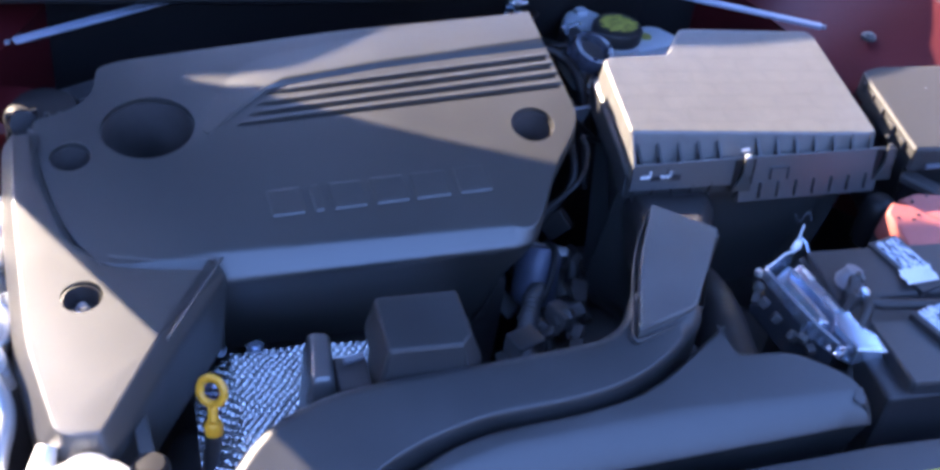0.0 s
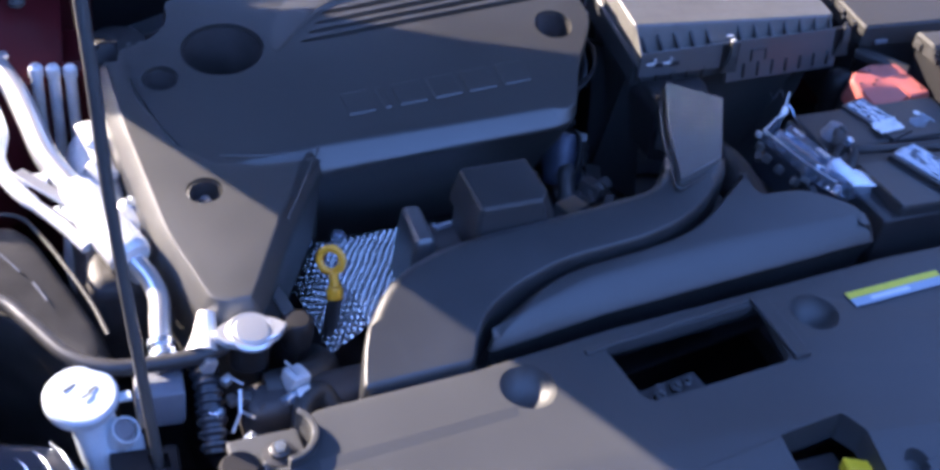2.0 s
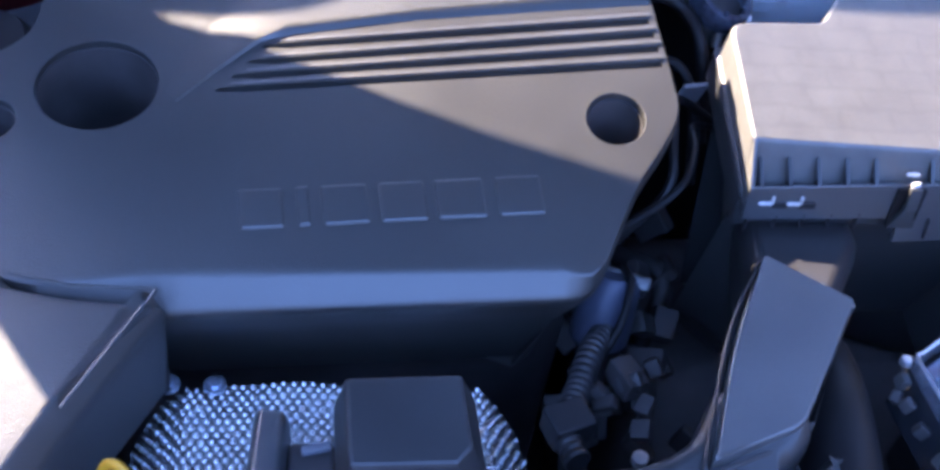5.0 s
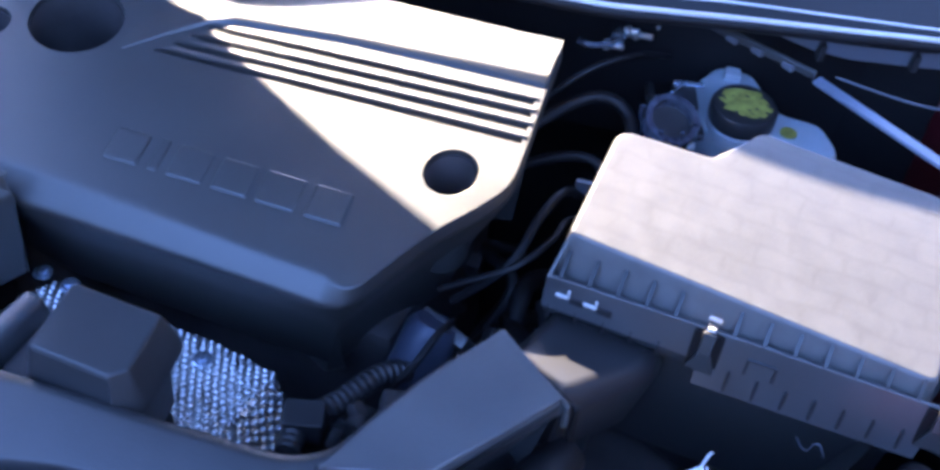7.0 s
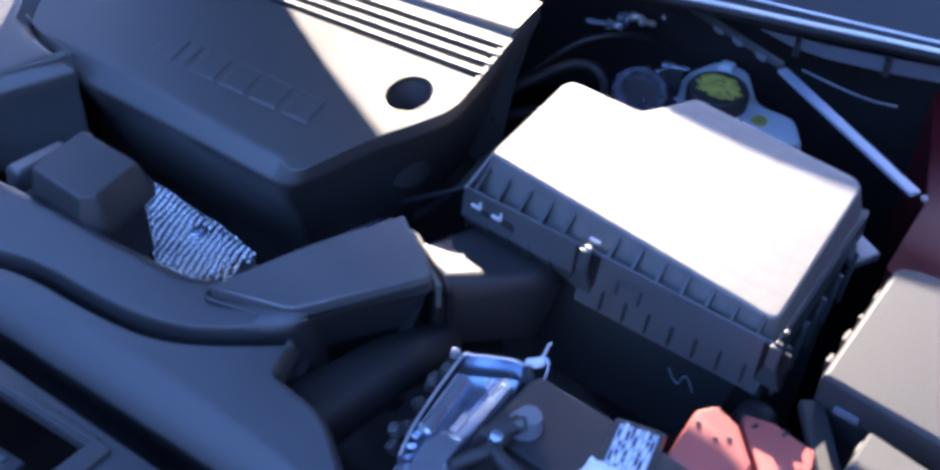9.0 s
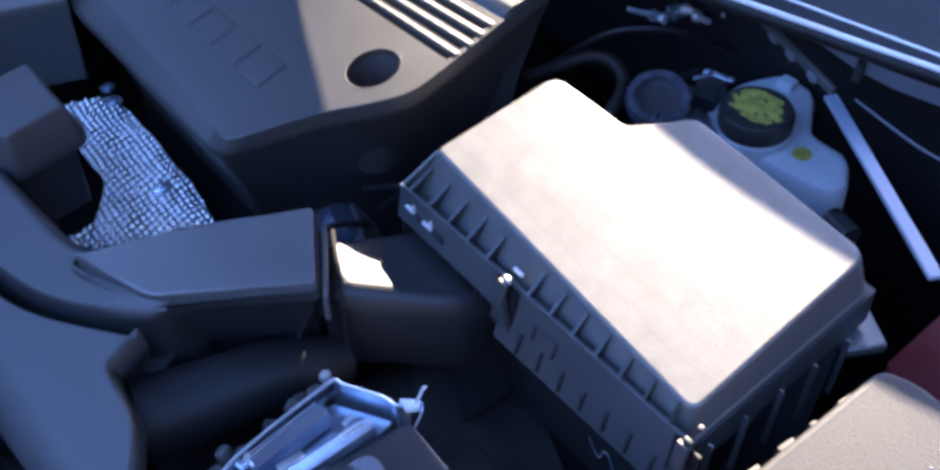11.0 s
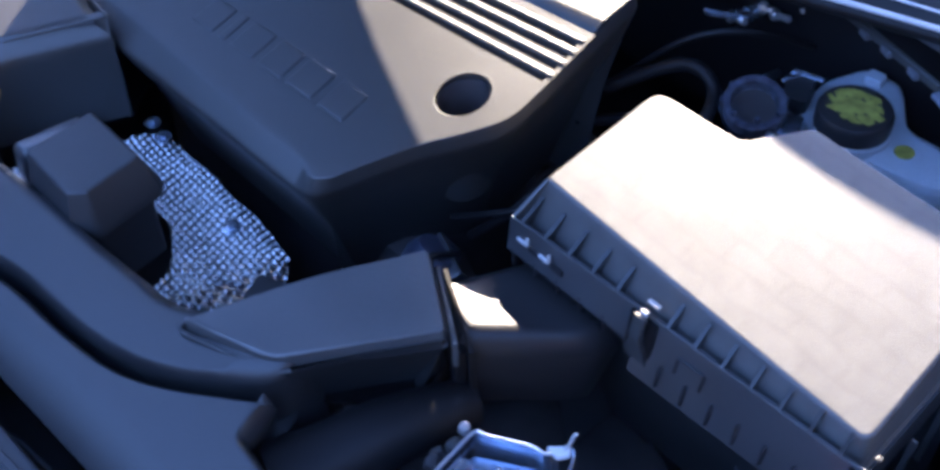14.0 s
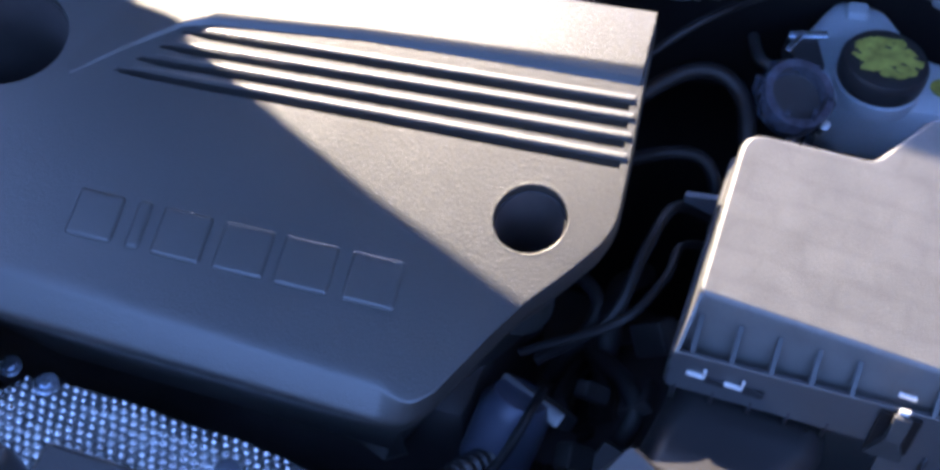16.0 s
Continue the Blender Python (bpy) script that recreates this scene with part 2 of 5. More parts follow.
def ribbon(a, b, width, thick, up=(0, 0, 1)):
    """A flat bar from a to b."""
    a, b = Vector(a), Vector(b)
    d = (b - a).normalized()
    side = d.cross(Vector(up)).normalized()
    u = side.cross(d)
    m = Matrix((side, d, u)).transposed().to_4x4()
    m.translation = (a + b) / 2
    return block((width, (b - a).length, thick), m, min(width, thick) * 0.2, 1)


# ================= setting =================
g = bmesh.new()
bmesh.ops.create_grid(g, x_segments=40, y_segments=40, size=60)
# three added walls, out of view, that keep low sky light off the bay
single("sky_block_south", block((10.0, 0.2, 2.1), pose(0.5, -1.9, 1.05), 0.01), WALLM, "added dark wall in front of the car, unseen, blocks low sky", "wall", kind="structure")
single("sky_block_west", block((0.2, 4.9, 3.4), pose(-2.6, 0.65, 1.7), 0.01), WALLM, "added dark wall on the other side of the car, unseen, blocks low sky", "wall", kind="structure")
single("sky_block_east", block((0.2, 6.7, 2.6), pose(3.0, 1.55, 1.3), 0.01), WALLM, "added dark wall beside the car, unseen, blocks low sky", "wall", kind="structure")
single("ground", g, ASPHALT, "grey asphalt parking ground under the car", "ground", kind="structure")


# ================= car body round the bay =================
CX = 0.48
body = thing("car_body", "red car body with its bonnet raised on a rod", "car", (CX, 1.6, 0))


def strip_mesh(left, right):
    """A sheet between two lines of points, 3 mm thick."""
    bm = bmesh.new()
    a = [bm.verts.new(p) for p in left]
    b = [bm.verts.new(p) for p in right]
    for i in range(len(a) - 1):
        bm.faces.new((a[i], a[i + 1], b[i + 1], b[i]))
    bmesh.ops.solidify(bm, geom=bm.faces[:], thickness=0.003)
    return bm


# bay floor and walls, dark
part("undertray", block((1.5, 1.3, 0.02), pose(CX, 0.75, 0.30), 0), VOID, body)
part("firewall", block((1.5, 0.03, 0.6), pose(CX, 1.33, 0.62), 0), JET, body)
for sx in (-1, 1):
    part("inner_wing", block((0.03, 1.3, 0.55), pose(CX + sx * 0.66, 0.75, 0.58), 0), VOID, body)
part("front_beam", block((1.5, 0.04, 0.5), pose(CX, 0.1, 0.55), 0), VOID, body)

# wings (outer fenders) in red paint with an inner flange
for sx in (-1, 1):
    inner = [(CX + sx * x, y, z) for x, y, z in ((0.38, 1.34, 0.90), (0.47 - 0.02 * (sx > 0), 1.17, 0.885), (0.485 - 0.028 * (sx > 0), 1.05 + 0.03 * (sx > 0), 0.875), (0.69, 0.9, 0.845), (0.70, 0.5, 0.82), (0.66, 0.1, 0.76))]
    crest = [(CX + sx * x, y, z) for x, y, z in ((0.52, 1.44, 0.96), (0.59, 1.2, 0.955), (0.63, 1.08, 0.945), (0.73, 0.9, 0.90), (0.77, 0.5, 0.86), (0.74, 0.1, 0.80))]
    outer = [(CX + sx * x, y, z) for x, y, z in ((0.86, 1.42, 0.86), (0.87, 1.2, 0.85), (0.87, 1.08, 0.84), (0.88, 0.9, 0.82), (0.86, 0.5, 0.76), (0.80, 0.1, 0.68))]
    foot = [(CX + sx * x, y, z) for x, y, z in ((0.90, 1.42, 0.2), (0.90, 1.2, 0.2), (0.90, 1.08, 0.2), (0.90, 0.9, 0.2), (0.88, 0.5, 0.2), (0.82, 0.1, 0.2))]
    skirt = [(x, y, z - 0.16) for x, y, z in inner]
    part("fender", join(strip_mesh(crest, outer), strip_mesh(outer, foot)), PAINT, body, "glossy red fender")
    part("fender_flange", join(strip_mesh(skirt, inner), strip_mesh(inner, crest)), INNERP, body, "dull red inner flange of the fender")
    strip = part("hood_seal_strip", ribbon((CX + sx * 0.277, 1.206, 0.927), (CX + sx * 0.451, 1.116, 0.929), 0.0108, 0.004), EDGEM, body, "pale grey edge strip")
    part("end_nub", lathe([(0, 0), (0.0035, 0), (0.003, 0.003), (0, 0.004)], (CX + sx * 0.458, 1.121, 0.9235), n=10), STRIP, strip)
    part("seam_strip", ribbon((CX + sx * 0.14, 1.243, 0.93), (CX + sx * 0.275, 1.212, 0.927), 0.005, 0.008), RODM, strip)
    for f in (0.25, 0.5, 0.8):
        part("clip", block((0.012, 0.006, 0.006), pose(CX + sx * (0.17 + 0.1 * f), 1.236 - 0.025 * f, 0.925, 0, 0, -sx * 25), 0.001), STRIP, strip)
    part("side_gusset", ribbon((CX + sx * 0.33, 1.135, 0.87), (CX + sx * 0.44, 1.08, 0.87), 0.03, 0.01), HOUSE, body)
    part("fender_bolt", lathe([(0, 0), (0.009, 0), (0.009, 0.004), (0.006, 0.005), (0.005, 0.007), (0, 0.007)], (CX + sx * 0.52, 1.115, 0.912), n=12), RODM, body)
part("bumper", block((1.66, 0.12, 0.5), pose(CX, -0.02, 0.5), 0.03, 3), PAINT, body)

# cowl: dark plastic under the windscreen
cowl_front = [(-0.35, 1.17, 0.945), (-0.2, 1.168, 0.945), (-0.1, 1.166, 0.945), (0.03, 1.165, 0.945), (0.3, 1.16, 0.945), (0.46, 1.15, 0.953), (0.56, 1.152, 0.962), (0.62, 1.163, 0.968), (0.69, 1.184, 0.971), (0.775, 1.219, 0.967), (0.86, 1.255, 0.963), (1.2, 1.38, 0.955)]
# back edge raised and bent so that its shade ends behind the sunlit band
cowl_back = [(-0.35, 1.42, 1.085), (-0.26, 1.40, 1.108), (-0.16, 1.375, 1.137), (-0.07, 1.364, 1.1325), (0.027, 1.36, 1.1365), (0.163, 1.36, 1.124), (0.31, 1.36, 1.107), (0.36, 1.362, 1.112), (0.45, 1.37, 1.1315), (0.63, 1.385, 1.1305), (0.82, 1.41, 1.12), (1.2, 1.5, 1.1)]
cowl_front = [tuple(p) for p in smooth_path(cowl_front, 6)]
cowl_back = [tuple(p) for p in smooth_path(cowl_back, 6)]
part("cowl", strip_mesh(cowl_front, cowl_back), RUBBER, body, "black plastic cowl panel")
part("cowl_skirt", join(strip_mesh([(x, y + 0.085, z - 0.006) for x, y, z in cowl_front], cowl_front), strip_mesh([(x, y + 0.09, z - 0.2) for x, y, z in cowl_front], [(x, y + 0.085, z - 0.006) for x, y, z in cowl_front])), JET, body)
part("cowl_seal", sweep([(x, y - 0.002, z + 0.006) for x, y, z in cowl_front], 0.0065, smooth=0), JET, body, "black rubber cowl seal")
# the seal's highlights, put in as two thin near-white tubes
part("seal_highlight", sweep([(x, y - 0.003, z + 0.012) for x, y, z in cowl_front], 0.0024, smooth=0), PALEM, body, "pale line standing for the highlight on the seal")
part("seal_glint", sweep([(x + 0.07 * (a - x), y + 0.07 * (b - y), z + 0.07 * (c - z) + 0.002) for (x, y, z), (a, b, c) in zip(cowl_front, cowl_back)], 0.0012, 8, smooth=0), PALEM, body)
tray = [(0.715, 1.234, 0.004), (0.746, 1.243, 0.014), (0.777, 1.252, 0.018), (0.834, 1.272, 0.019), (0.8725, 1.289, 0.02), (1.0, 1.34, 0.02)]
part("cowl_tray", strip_mesh([(x, y + 0.004, 0.941 - h) for x, y, h in tray], [(x, y, 0.941) for x, y, h in tray]), STRIP, body, "grey metal cowl tray")
part("seam_bead", sweep([(0.772, 1.217, 0.928), (0.82, 1.207, 0.933), (0.85, 1.197, 0.941), (0.875, 1.186, 0.953)], 0.001, 6), STRIP, body)
for px, py in ((0.752, 1.243), (0.832, 1.27), (0.92, 1.305)):
    part("tray_post", block((0.006, 0.012, 0.017), pose(px, py, 0.932, 0, 0, 20), 0.001), BLACK, body)
glass_top = [(x * 0.8 + CX * 0.2, 2.3, 1.45) for x, y, z in cowl_back]
part("windscreen", strip_mesh(cowl_back, glass_top), BLACK, body)
part("roof", block((1.2, 1.6, 0.03), pose(CX, 3.05, 1.47), 0.01), PAINT, body)
part("cabin_side", block((1.78, 2.76, 0.72), pose(CX, 2.82, 0.56), 0.05), PAINT, body)
for sx in (-1, 1):
    for wy in (0.6, 3.3):
        part("wheel", lathe([(0.0, -0.1), (0.3, -0.1), (0.33, -0.06), (0.33, 0.06), (0.3, 0.1), (0, 0.1)], (CX + sx * 0.76, wy, 0.33), (1, 0, 0), 32), RUBBER, body)

# the raised bonnet
SL = 1.19
# rear edge bent along the sun's rays so that its shadow bounds the sunlit band
hood_rear = [(-0.31, 1.335, 1.09), (-0.16, 1.332, 1.1), (-0.0576, 1.33, 1.111), (-0.005, 1.328, 1.123), (0.08, 1.30, 1.130), (0.128, 1.29, 1.138), (0.214, 1.28, 1.1555), (0.27, 1.271, 1.151), (0.345, 1.26, 1.143), (0.415, 1.257, 1.126), (0.575, 1.255, 1.127), (0.68, 1.26, 1.155), (0.95, 1.29, 1.14), (1.26, 1.335, 1.105)]


def hood_point(x, t):
    y = 1.33 - 0.64 * t
    return (x, y, 1.12 + SL * (1.33 - y))


hl = [hood_rear]
for t, nick in ((0.12, 0.0), (0.2, 0.018), (0.3, 0.006), (0.6, 0.0), (1.0, 0.0), (1.2, 0.0)):
    hl.append([hood_point(CX + (x - CX) * (1 - 0.22 * min(t, 0.2)) + (nick if x < -0.2 else 0.0), t) for x, y, z in hood_rear])
bonnet = thing("bonnet", "red bonnet standing open on its rod", "bonnet", (CX, 1.33, 1.1))
part("outer_skin", join(*[strip_mesh(a, b) for a, b in zip(hl, hl[1:])]), PAINT, bonnet)
part("insulation", join(*[strip_mesh([(x, y - 0.02, z - 0.03) for x, y, z in a[1:-1]], [(x, y - 0.02, z - 0.03) for x, y, z in b[1:-1]]) for a, b in zip(hl[3:], hl[4:])]), MATM, bonnet, "black sound insulation mat")
for sx in (-1, 1):
    part("hinge", ribbon((CX + sx * 0.62, 1.40, 0.93), (CX + sx * 0.66, 1.33, 1.13), 0.03, 0.008, (1, 0, 0)), STEEL, bonnet)

# ================= engine =================
engine = thing("engine_block", "greasy dark engine and gearbox under the plastic covers", "engine", (0.35, 0.85, 0.6))
part("block", block((0.42, 0.24, 0.4), pose(0.3, 1.0, 0.58), 0.02), VOID, engine)
part("sump", block((0.4, 0.25, 0.12), pose(0.3, 0.97, 0.34), 0.02), VOID, engine)
part("gearbox", block((0.36, 0.34, 0.3), pose(0.74, 0.92, 0.5), 0.04, 3), VOID, engine)
part("manifold", block((0.3, 0.1, 0.2), pose(0.3, 0.74, 0.62), 0.03, 3), VOID, engine)
part("radiator", block((0.9, 0.05, 0.45), pose(0.45, 0.47, 0.55), 0.005), VOID, engine)
part("battery_tray", block((0.34, 0.34, 0.03), pose(0.87, 0.74, 0.66), 0.01), VOID, engine)

# ================= engine cover =================
def zc(x, y):
    return 0.9305 + 0.058 * (x - 0.5226) + 0.234 * (y - 0.9419)


cover = thing("engine_cover", "dark grey textured plastic engine cover, dusty, on the engine", "engine cover", (0.3, 0.95, 0.9))
main_out = rounded([(0.208, 0.808), (0.487, 0.811), (0.501, 0.82), (0.5345, 0.8895), (0.5535, 0.914), (0.573, 0.946), (0.5695, 0.985), (0.5565, 1.095), (0.34, 1.086), (0.2, 1.073), (0.125, 1.066),
                    (0.105, 1.058), (0.102, 1.027), (0.081, 1.008), (0.0435, 0.998), (0.053, 0.937), (0.0734, 0.867), (0.107, 0.822)],
                   [0.0, 0.012, 0.014, 0.02, 0.02, 0.016, 0.02, 0.008, 0.03, 0.03, 0.02, 0.008, 0.016, 0.014, 0.01, 0.03, 0.03, 0.02], 6)


def front_weight(x, y):
    f = max(0.0, min(1.0, (0.83 - y) / 0.015)) * max(0.3, min(1.0, (x - 0.1) / 0.14)) * max(0.15, min(1.0, (0.505 - x) / 0.06))
    return 0.06 + 0.94 * f


# four deep grooves with slanting ends
GROOVES = (((0.266, 1.0078), (0.5605, 1.0262)), ((0.256, 0.9945), (0.563, 1.0143)), ((0.245, 0.9825), (0.565, 1.0015)), ((0.234, 0.9712), (0.566, 0.988)))


def slot(a, b, width):
    (x0, y0), (x1, y1) = a, b
    h = width / 2
    return [(x0, y0 - 0.2 * h), (x0 + 0.02, y0 - h + 0.0012), (x1 - 0.0035, y1 - h), (x1 - 0.004, y1 + h), (x0 + 0.016, y0 + h + 0.001), (x0 + 0.004, y0 + 0.8 * h)]


main_holes = [(circle(0.1516, 0.9778, 0.0435, 48, 0.037), 0.1, True, 0.002), (circle(0.0806, 0.9507, 0.0185, 28, 0.0165), 0.07, True, 0.001),
              (circle(0.5226, 0.9419, 0.0217, 36), 0.09, True, 0.001)] + [(slot(a, b, 0.005), 0.015, True, 0.0003) for a, b in GROOVES]
part("shell", solid(main_out, [(0.05, -0.16, 1), (0.028, -0.08, 1), (0.0105, -0.042, 1), (0.0012, -0.0185, 1), (0.0006, -0.0138), (0.0022, -0.0118), (0.005, -0.0096), (0.024, -0.001), (0.029, -0.0002), (0.035, 0.0)], zc, main_holes, w=front_weight), COVER, cover)
for hole, ry in (((0.1516, 0.9778), 0.85), ((0.0806, 0.9507), 0.89), ((0.5226, 0.9419), 1.0)):
    r = {0.85: 0.0435, 0.89: 0.0185, 1.0: 0.0217}[ry]
    bm = bmesh.new()
    prev = None
    for dr, dh in ((0.0, -0.003), (0.0, 0.0), (0.0008, 0.0003), (0.0018, 0.0001)):
        ring = [bm.verts.new((x, y, zc(x, y) + dh)) for x, y in circle(hole[0], hole[1], r + dr, 48, (r + dr) * (r * ry + dr) / (r + dr))]
        if prev:
            for i in range(48):
                bm.faces.new((prev[i], prev[(i + 1) % 48], ring[(i + 1) % 48], ring[i]))
        prev = ring
    part("hole_rim", bm, COVER, cover)
    bm = bmesh.new()
    rings = [[bm.verts.new((x, y, zc(x, y) + dh)) for x, y in circle(hole[0], hole[1], r - dr, 48, r * ry - dr)] for dr, dh in ((0.0008, -0.005), (0.0012, -0.03), (0.004, -0.09), (0.0046, -0.09), (0.0022, -0.03), (0.0016, -0.005))]
    for a, b in zip(rings, rings[1:] + rings[:1]):
        for i in range(48):
            bm.faces.new((a[i], a[(i + 1) % 48], b[(i + 1) % 48], b[i]))
    part("hole_liner", bm, VOID, cover)
wing_out = rounded([(0.211, 0.806), (0.1494, 0.8145), (0.1115, 0.8245), (0.083, 0.8565), (0.063, 0.9225), (0.0573, 0.99), (0.018, 0.9865), (0.02, 0.8834), (0.033, 0.7372), (0.0555, 0.65), (0.0742, 0.638), (0.1067, 0.637), (0.1208, 0.66), (0.152, 0.715)],
                   [0.003, 0, 0, 0, 0, 0.005, 0.01, 0.02, 0.02, 0.012, 0.01, 0.01, 0.01, 0.004])


def zw(x, y):
    return 0.8885 + 0.06 * (x - 0.0867) + 0.16 * (y - 0.7847)


part("wing", solid(wing_out, [(0.004, -0.11), (0.0, -0.03), (0.0004, -0.021), (0.0022, -0.016), (0.0105, -0.0028), (0.0122, -0.0007), (0.0145, 0.0)], zw, [(circle(0.0885, 0.782, 0.0175, 32, 0.016), 0.024, True, 0.001)]), COVER, cover, angle=26)
part("wing_lip", join(sweep([(x, y, zw(x, y) + 0.0008) for x, y in ((0.2065, 0.8065), (0.1555, 0.728))], 0.0014, 8, 0),
                      sweep([(x, y, zw(x, y) + 0.0005) for x, y in ((0.112, 0.8225), (0.15, 0.812), (0.2065, 0.8065))], 0.0012, 8, 0)), COVER, cover)
part("grommet", lathe([(0.0115, 0), (0.0168, 0), (0.0168, 0.022), (0.0158, 0.0225), (0.0125, 0.004), (0.0115, 0.004)], (0.0885, 0.782, 0.8645), (0, -0.16, 1), 28), RUBBER, cover, "black rubber grommet")
part("cover_bolt", join(lathe([(0, 0), (0.007, 0), (0.007, 0.003), (0.004, 0.0042), (0.004, 0.009), (0, 0.009)], (0.0885, 0.7795, 0.8715), n=18)), BRIGHT, cover, "bright bolt in its recess")
for hx, hy, hz in ((0.17, 0.955, 0.862), (0.135, 0.965, 0.862)):
    part("hole_nut", lathe([(0, 0), (0.006, 0), (0.005, 0.006), (0, 0.007)], (hx, hy, hz), n=6), STEEL, cover)


def prism(a, b, section, za_, taper=1.0):
    """A long ridge from a to b over a surface; section: (sideways to the left of a-b, height)."""
    bm = bmesh.new()
    a, b = Vector(a), Vector(b)
    d = (b - a).normalized()
    nrm = Vector((-d.y, d.x))
    rings = []
    for p, k in ((a, taper), (b, 1.0)):
        ring = []
        for u, h in section:
            q = p + nrm * u * (0.4 + 0.6 * k)
            ring.append(bm.verts.new((q.x, q.y, za_(q.x, q.y) + h * k)))
        rings.append(ring)
    n = len(section)
    for i in range(n):
        bm.faces.new((rings[0][i], rings[0][(i + 1) % n], rings[1][(i + 1) % n], rings[1][i]))
    bm.faces.new(rings[0]), bm.faces.new(rings[1])
    return bm


# a low bead behind each groove, the step behind them and the crease at their ends
for (x0, y0), (x1, y1) in GROOVES:
    part("rib", prism((x0 + 0.012, y0 + 0.0042), (x1 - 0.002, y1 + 0.0036), [(0.0, -0.0006), (0.0002, 0.0009), (0.0008, 0.0013), (0.003, 0.0012), (0.0058, -0.0006)], zc, taper=0.2), COVER, cover)
ridge = []
for (x, y), (nx, ny), sec in (((0.208, 0.962), (-0.68, 0.73), [(-0.001, -0.001), (0.0, 0.0), (0.0006, 0.0008), (0.003, 0.0008), (0.016, -0.0006)]),
                              ((0.235, 0.9868), (-0.68, 0.73), [(-0.001, -0.001), (0.0, 0.0), (0.0009, 0.0021), (0.006, 0.002), (0.035, -0.0006)]),
                              ((0.266, 1.0125), (-0.6, 0.8), [(-0.001, -0.001), (0.0, 0.0), (0.0012, 0.003), (0.009, 0.0028), (0.046, -0.0006)]),
                              ((0.286, 1.0185), (-0.3, 0.954), [(-0.001, -0.001), (0.0, 0.0), (0.004, 0.0022), (0.008, 0.0024), (0.048, -0.0006)]),
                              ((0.38, 1.0305), (-0.07, 0.998), [(-0.001, -0.001), (0.0, 0.0), (0.005, 0.0024), (0.0075, 0.0027), (0.05, -0.0003)]),
                              ((0.5585, 1.0412), (-0.07, 0.998), [(-0.001, -0.001), (0.0, 0.0), (0.0092, 0.0033), (0.0125, 0.0037), (0.053, 0.0)])):
    ridge.append([(x + nx * u, y + ny * u, zc(x + nx * u, y + ny * u) + h) for u, h in sec])
part("step", loft(ridge), COVER, cover)
# plain raised blocks where the maker's word stands
for x0, x1 in ((0.256, 0.287), (0.2955, 0.305), (0.3125, 0.345), (0.3525, 0.385), (0.391, 0.4255), (0.4335, 0.466)):
    y0, y1 = 0.8605 + 0.031 * (x0 - 0.256), 0.891 + 0.031 * (x0 - 0.256)
    q = rounded([(x0, y0), (x1, y0 + 0.001), (x1 - 0.003, y1 + 0.001), (x0 - 0.003, y1)], 0.003, 3)
    part("emblem_block", solid(q, [(0, -0.001), (0.0002, 0.0006), (0.0012, 0.0014), (0.0024, 0.0016)], zc, bottom=False), COVER, cover)

# ================= air filter housing =================
def za(x, y):
    return 0.924 + 0.17 * (y - 0.93) - 0.03 * (x - 0.63)


airbox = thing("air_filter_housing", "grey plastic air filter housing with clipped lid", "air filter box", (0.77, 0.98, 0.85))
lid_low = [(0.619, 0.908), (0.915, 0.919), (0.906, 1.094), (0.729, 1.094), (0.700, 1.051), (0.622, 1.046)]
lid_top = [(0.6265, 0.931), (0.910, 0.9235), (0.897, 1.0855), (0.733, 1.0875), (0.704, 1.0455), (0.627, 1.041)]
LR = [0.005, 0.01, 0.014, 0.006, 0.006, 0.014]


def lid_ring(poly, d, h):
    return [(x, y, h + za(x, y)) for x, y in offset(rounded(poly, LR), d)]


part("lid", loft([lid_ring(lid_low, 0.003, -0.036), lid_ring(lid_low, 0.003, -0.030), lid_ring(lid_low, 0.004, -0.0285), lid_ring(lid_top, -0.001, -0.003), lid_ring(lid_top, 0.0005, -0.0008), lid_ring(lid_top, 0.0025, 0.0)]), LID, airbox)
part("flange", solid(offset(rounded(lid_low, LR), 0.002), [(0, -0.0345), (0.0, -0.0305), (0.001, -0.0295)], za), HOUSE, airbox)
for q in ([(0.6225, 0.8965, 0.874), (0.7475, 0.9015, 0.872), (0.6225, 0.9005, 0.9025), (0.7475, 0.9065, 0.902)],
          [(0.7475, 0.8935, 0.854), (0.915, 0.9025, 0.852), (0.7475, 0.9065, 0.902), (0.921, 0.9135, 0.9005)]):
    a, b, c, d = [Vector(p) for p in q]
    th = Vector((0, 0.004, 0))
    part("front_band", loft([(a + th, b + th, b + th * 2, a + th * 2), (a, b, b + th, a + th), (c, d, d + th, c + th), (c + Vector((0, 0.001, 0.001)), d + Vector((0, 0.001, 0.001)), d + th, c + th)]), HOUSE, airbox)
base_out = rounded([(0.617, 0.903), (0.75, 0.906), (0.918, 0.914), (0.909, 1.098), (0.62, 1.05)], 0.008)
part("base", solid(base_out, [(0.06, -0.26), (0.024, -0.075), (0.02, -0.066), (0.005, -0.0645), (0.003, -0.06), (0.003, -0.0335)], za), PANEL, airbox)


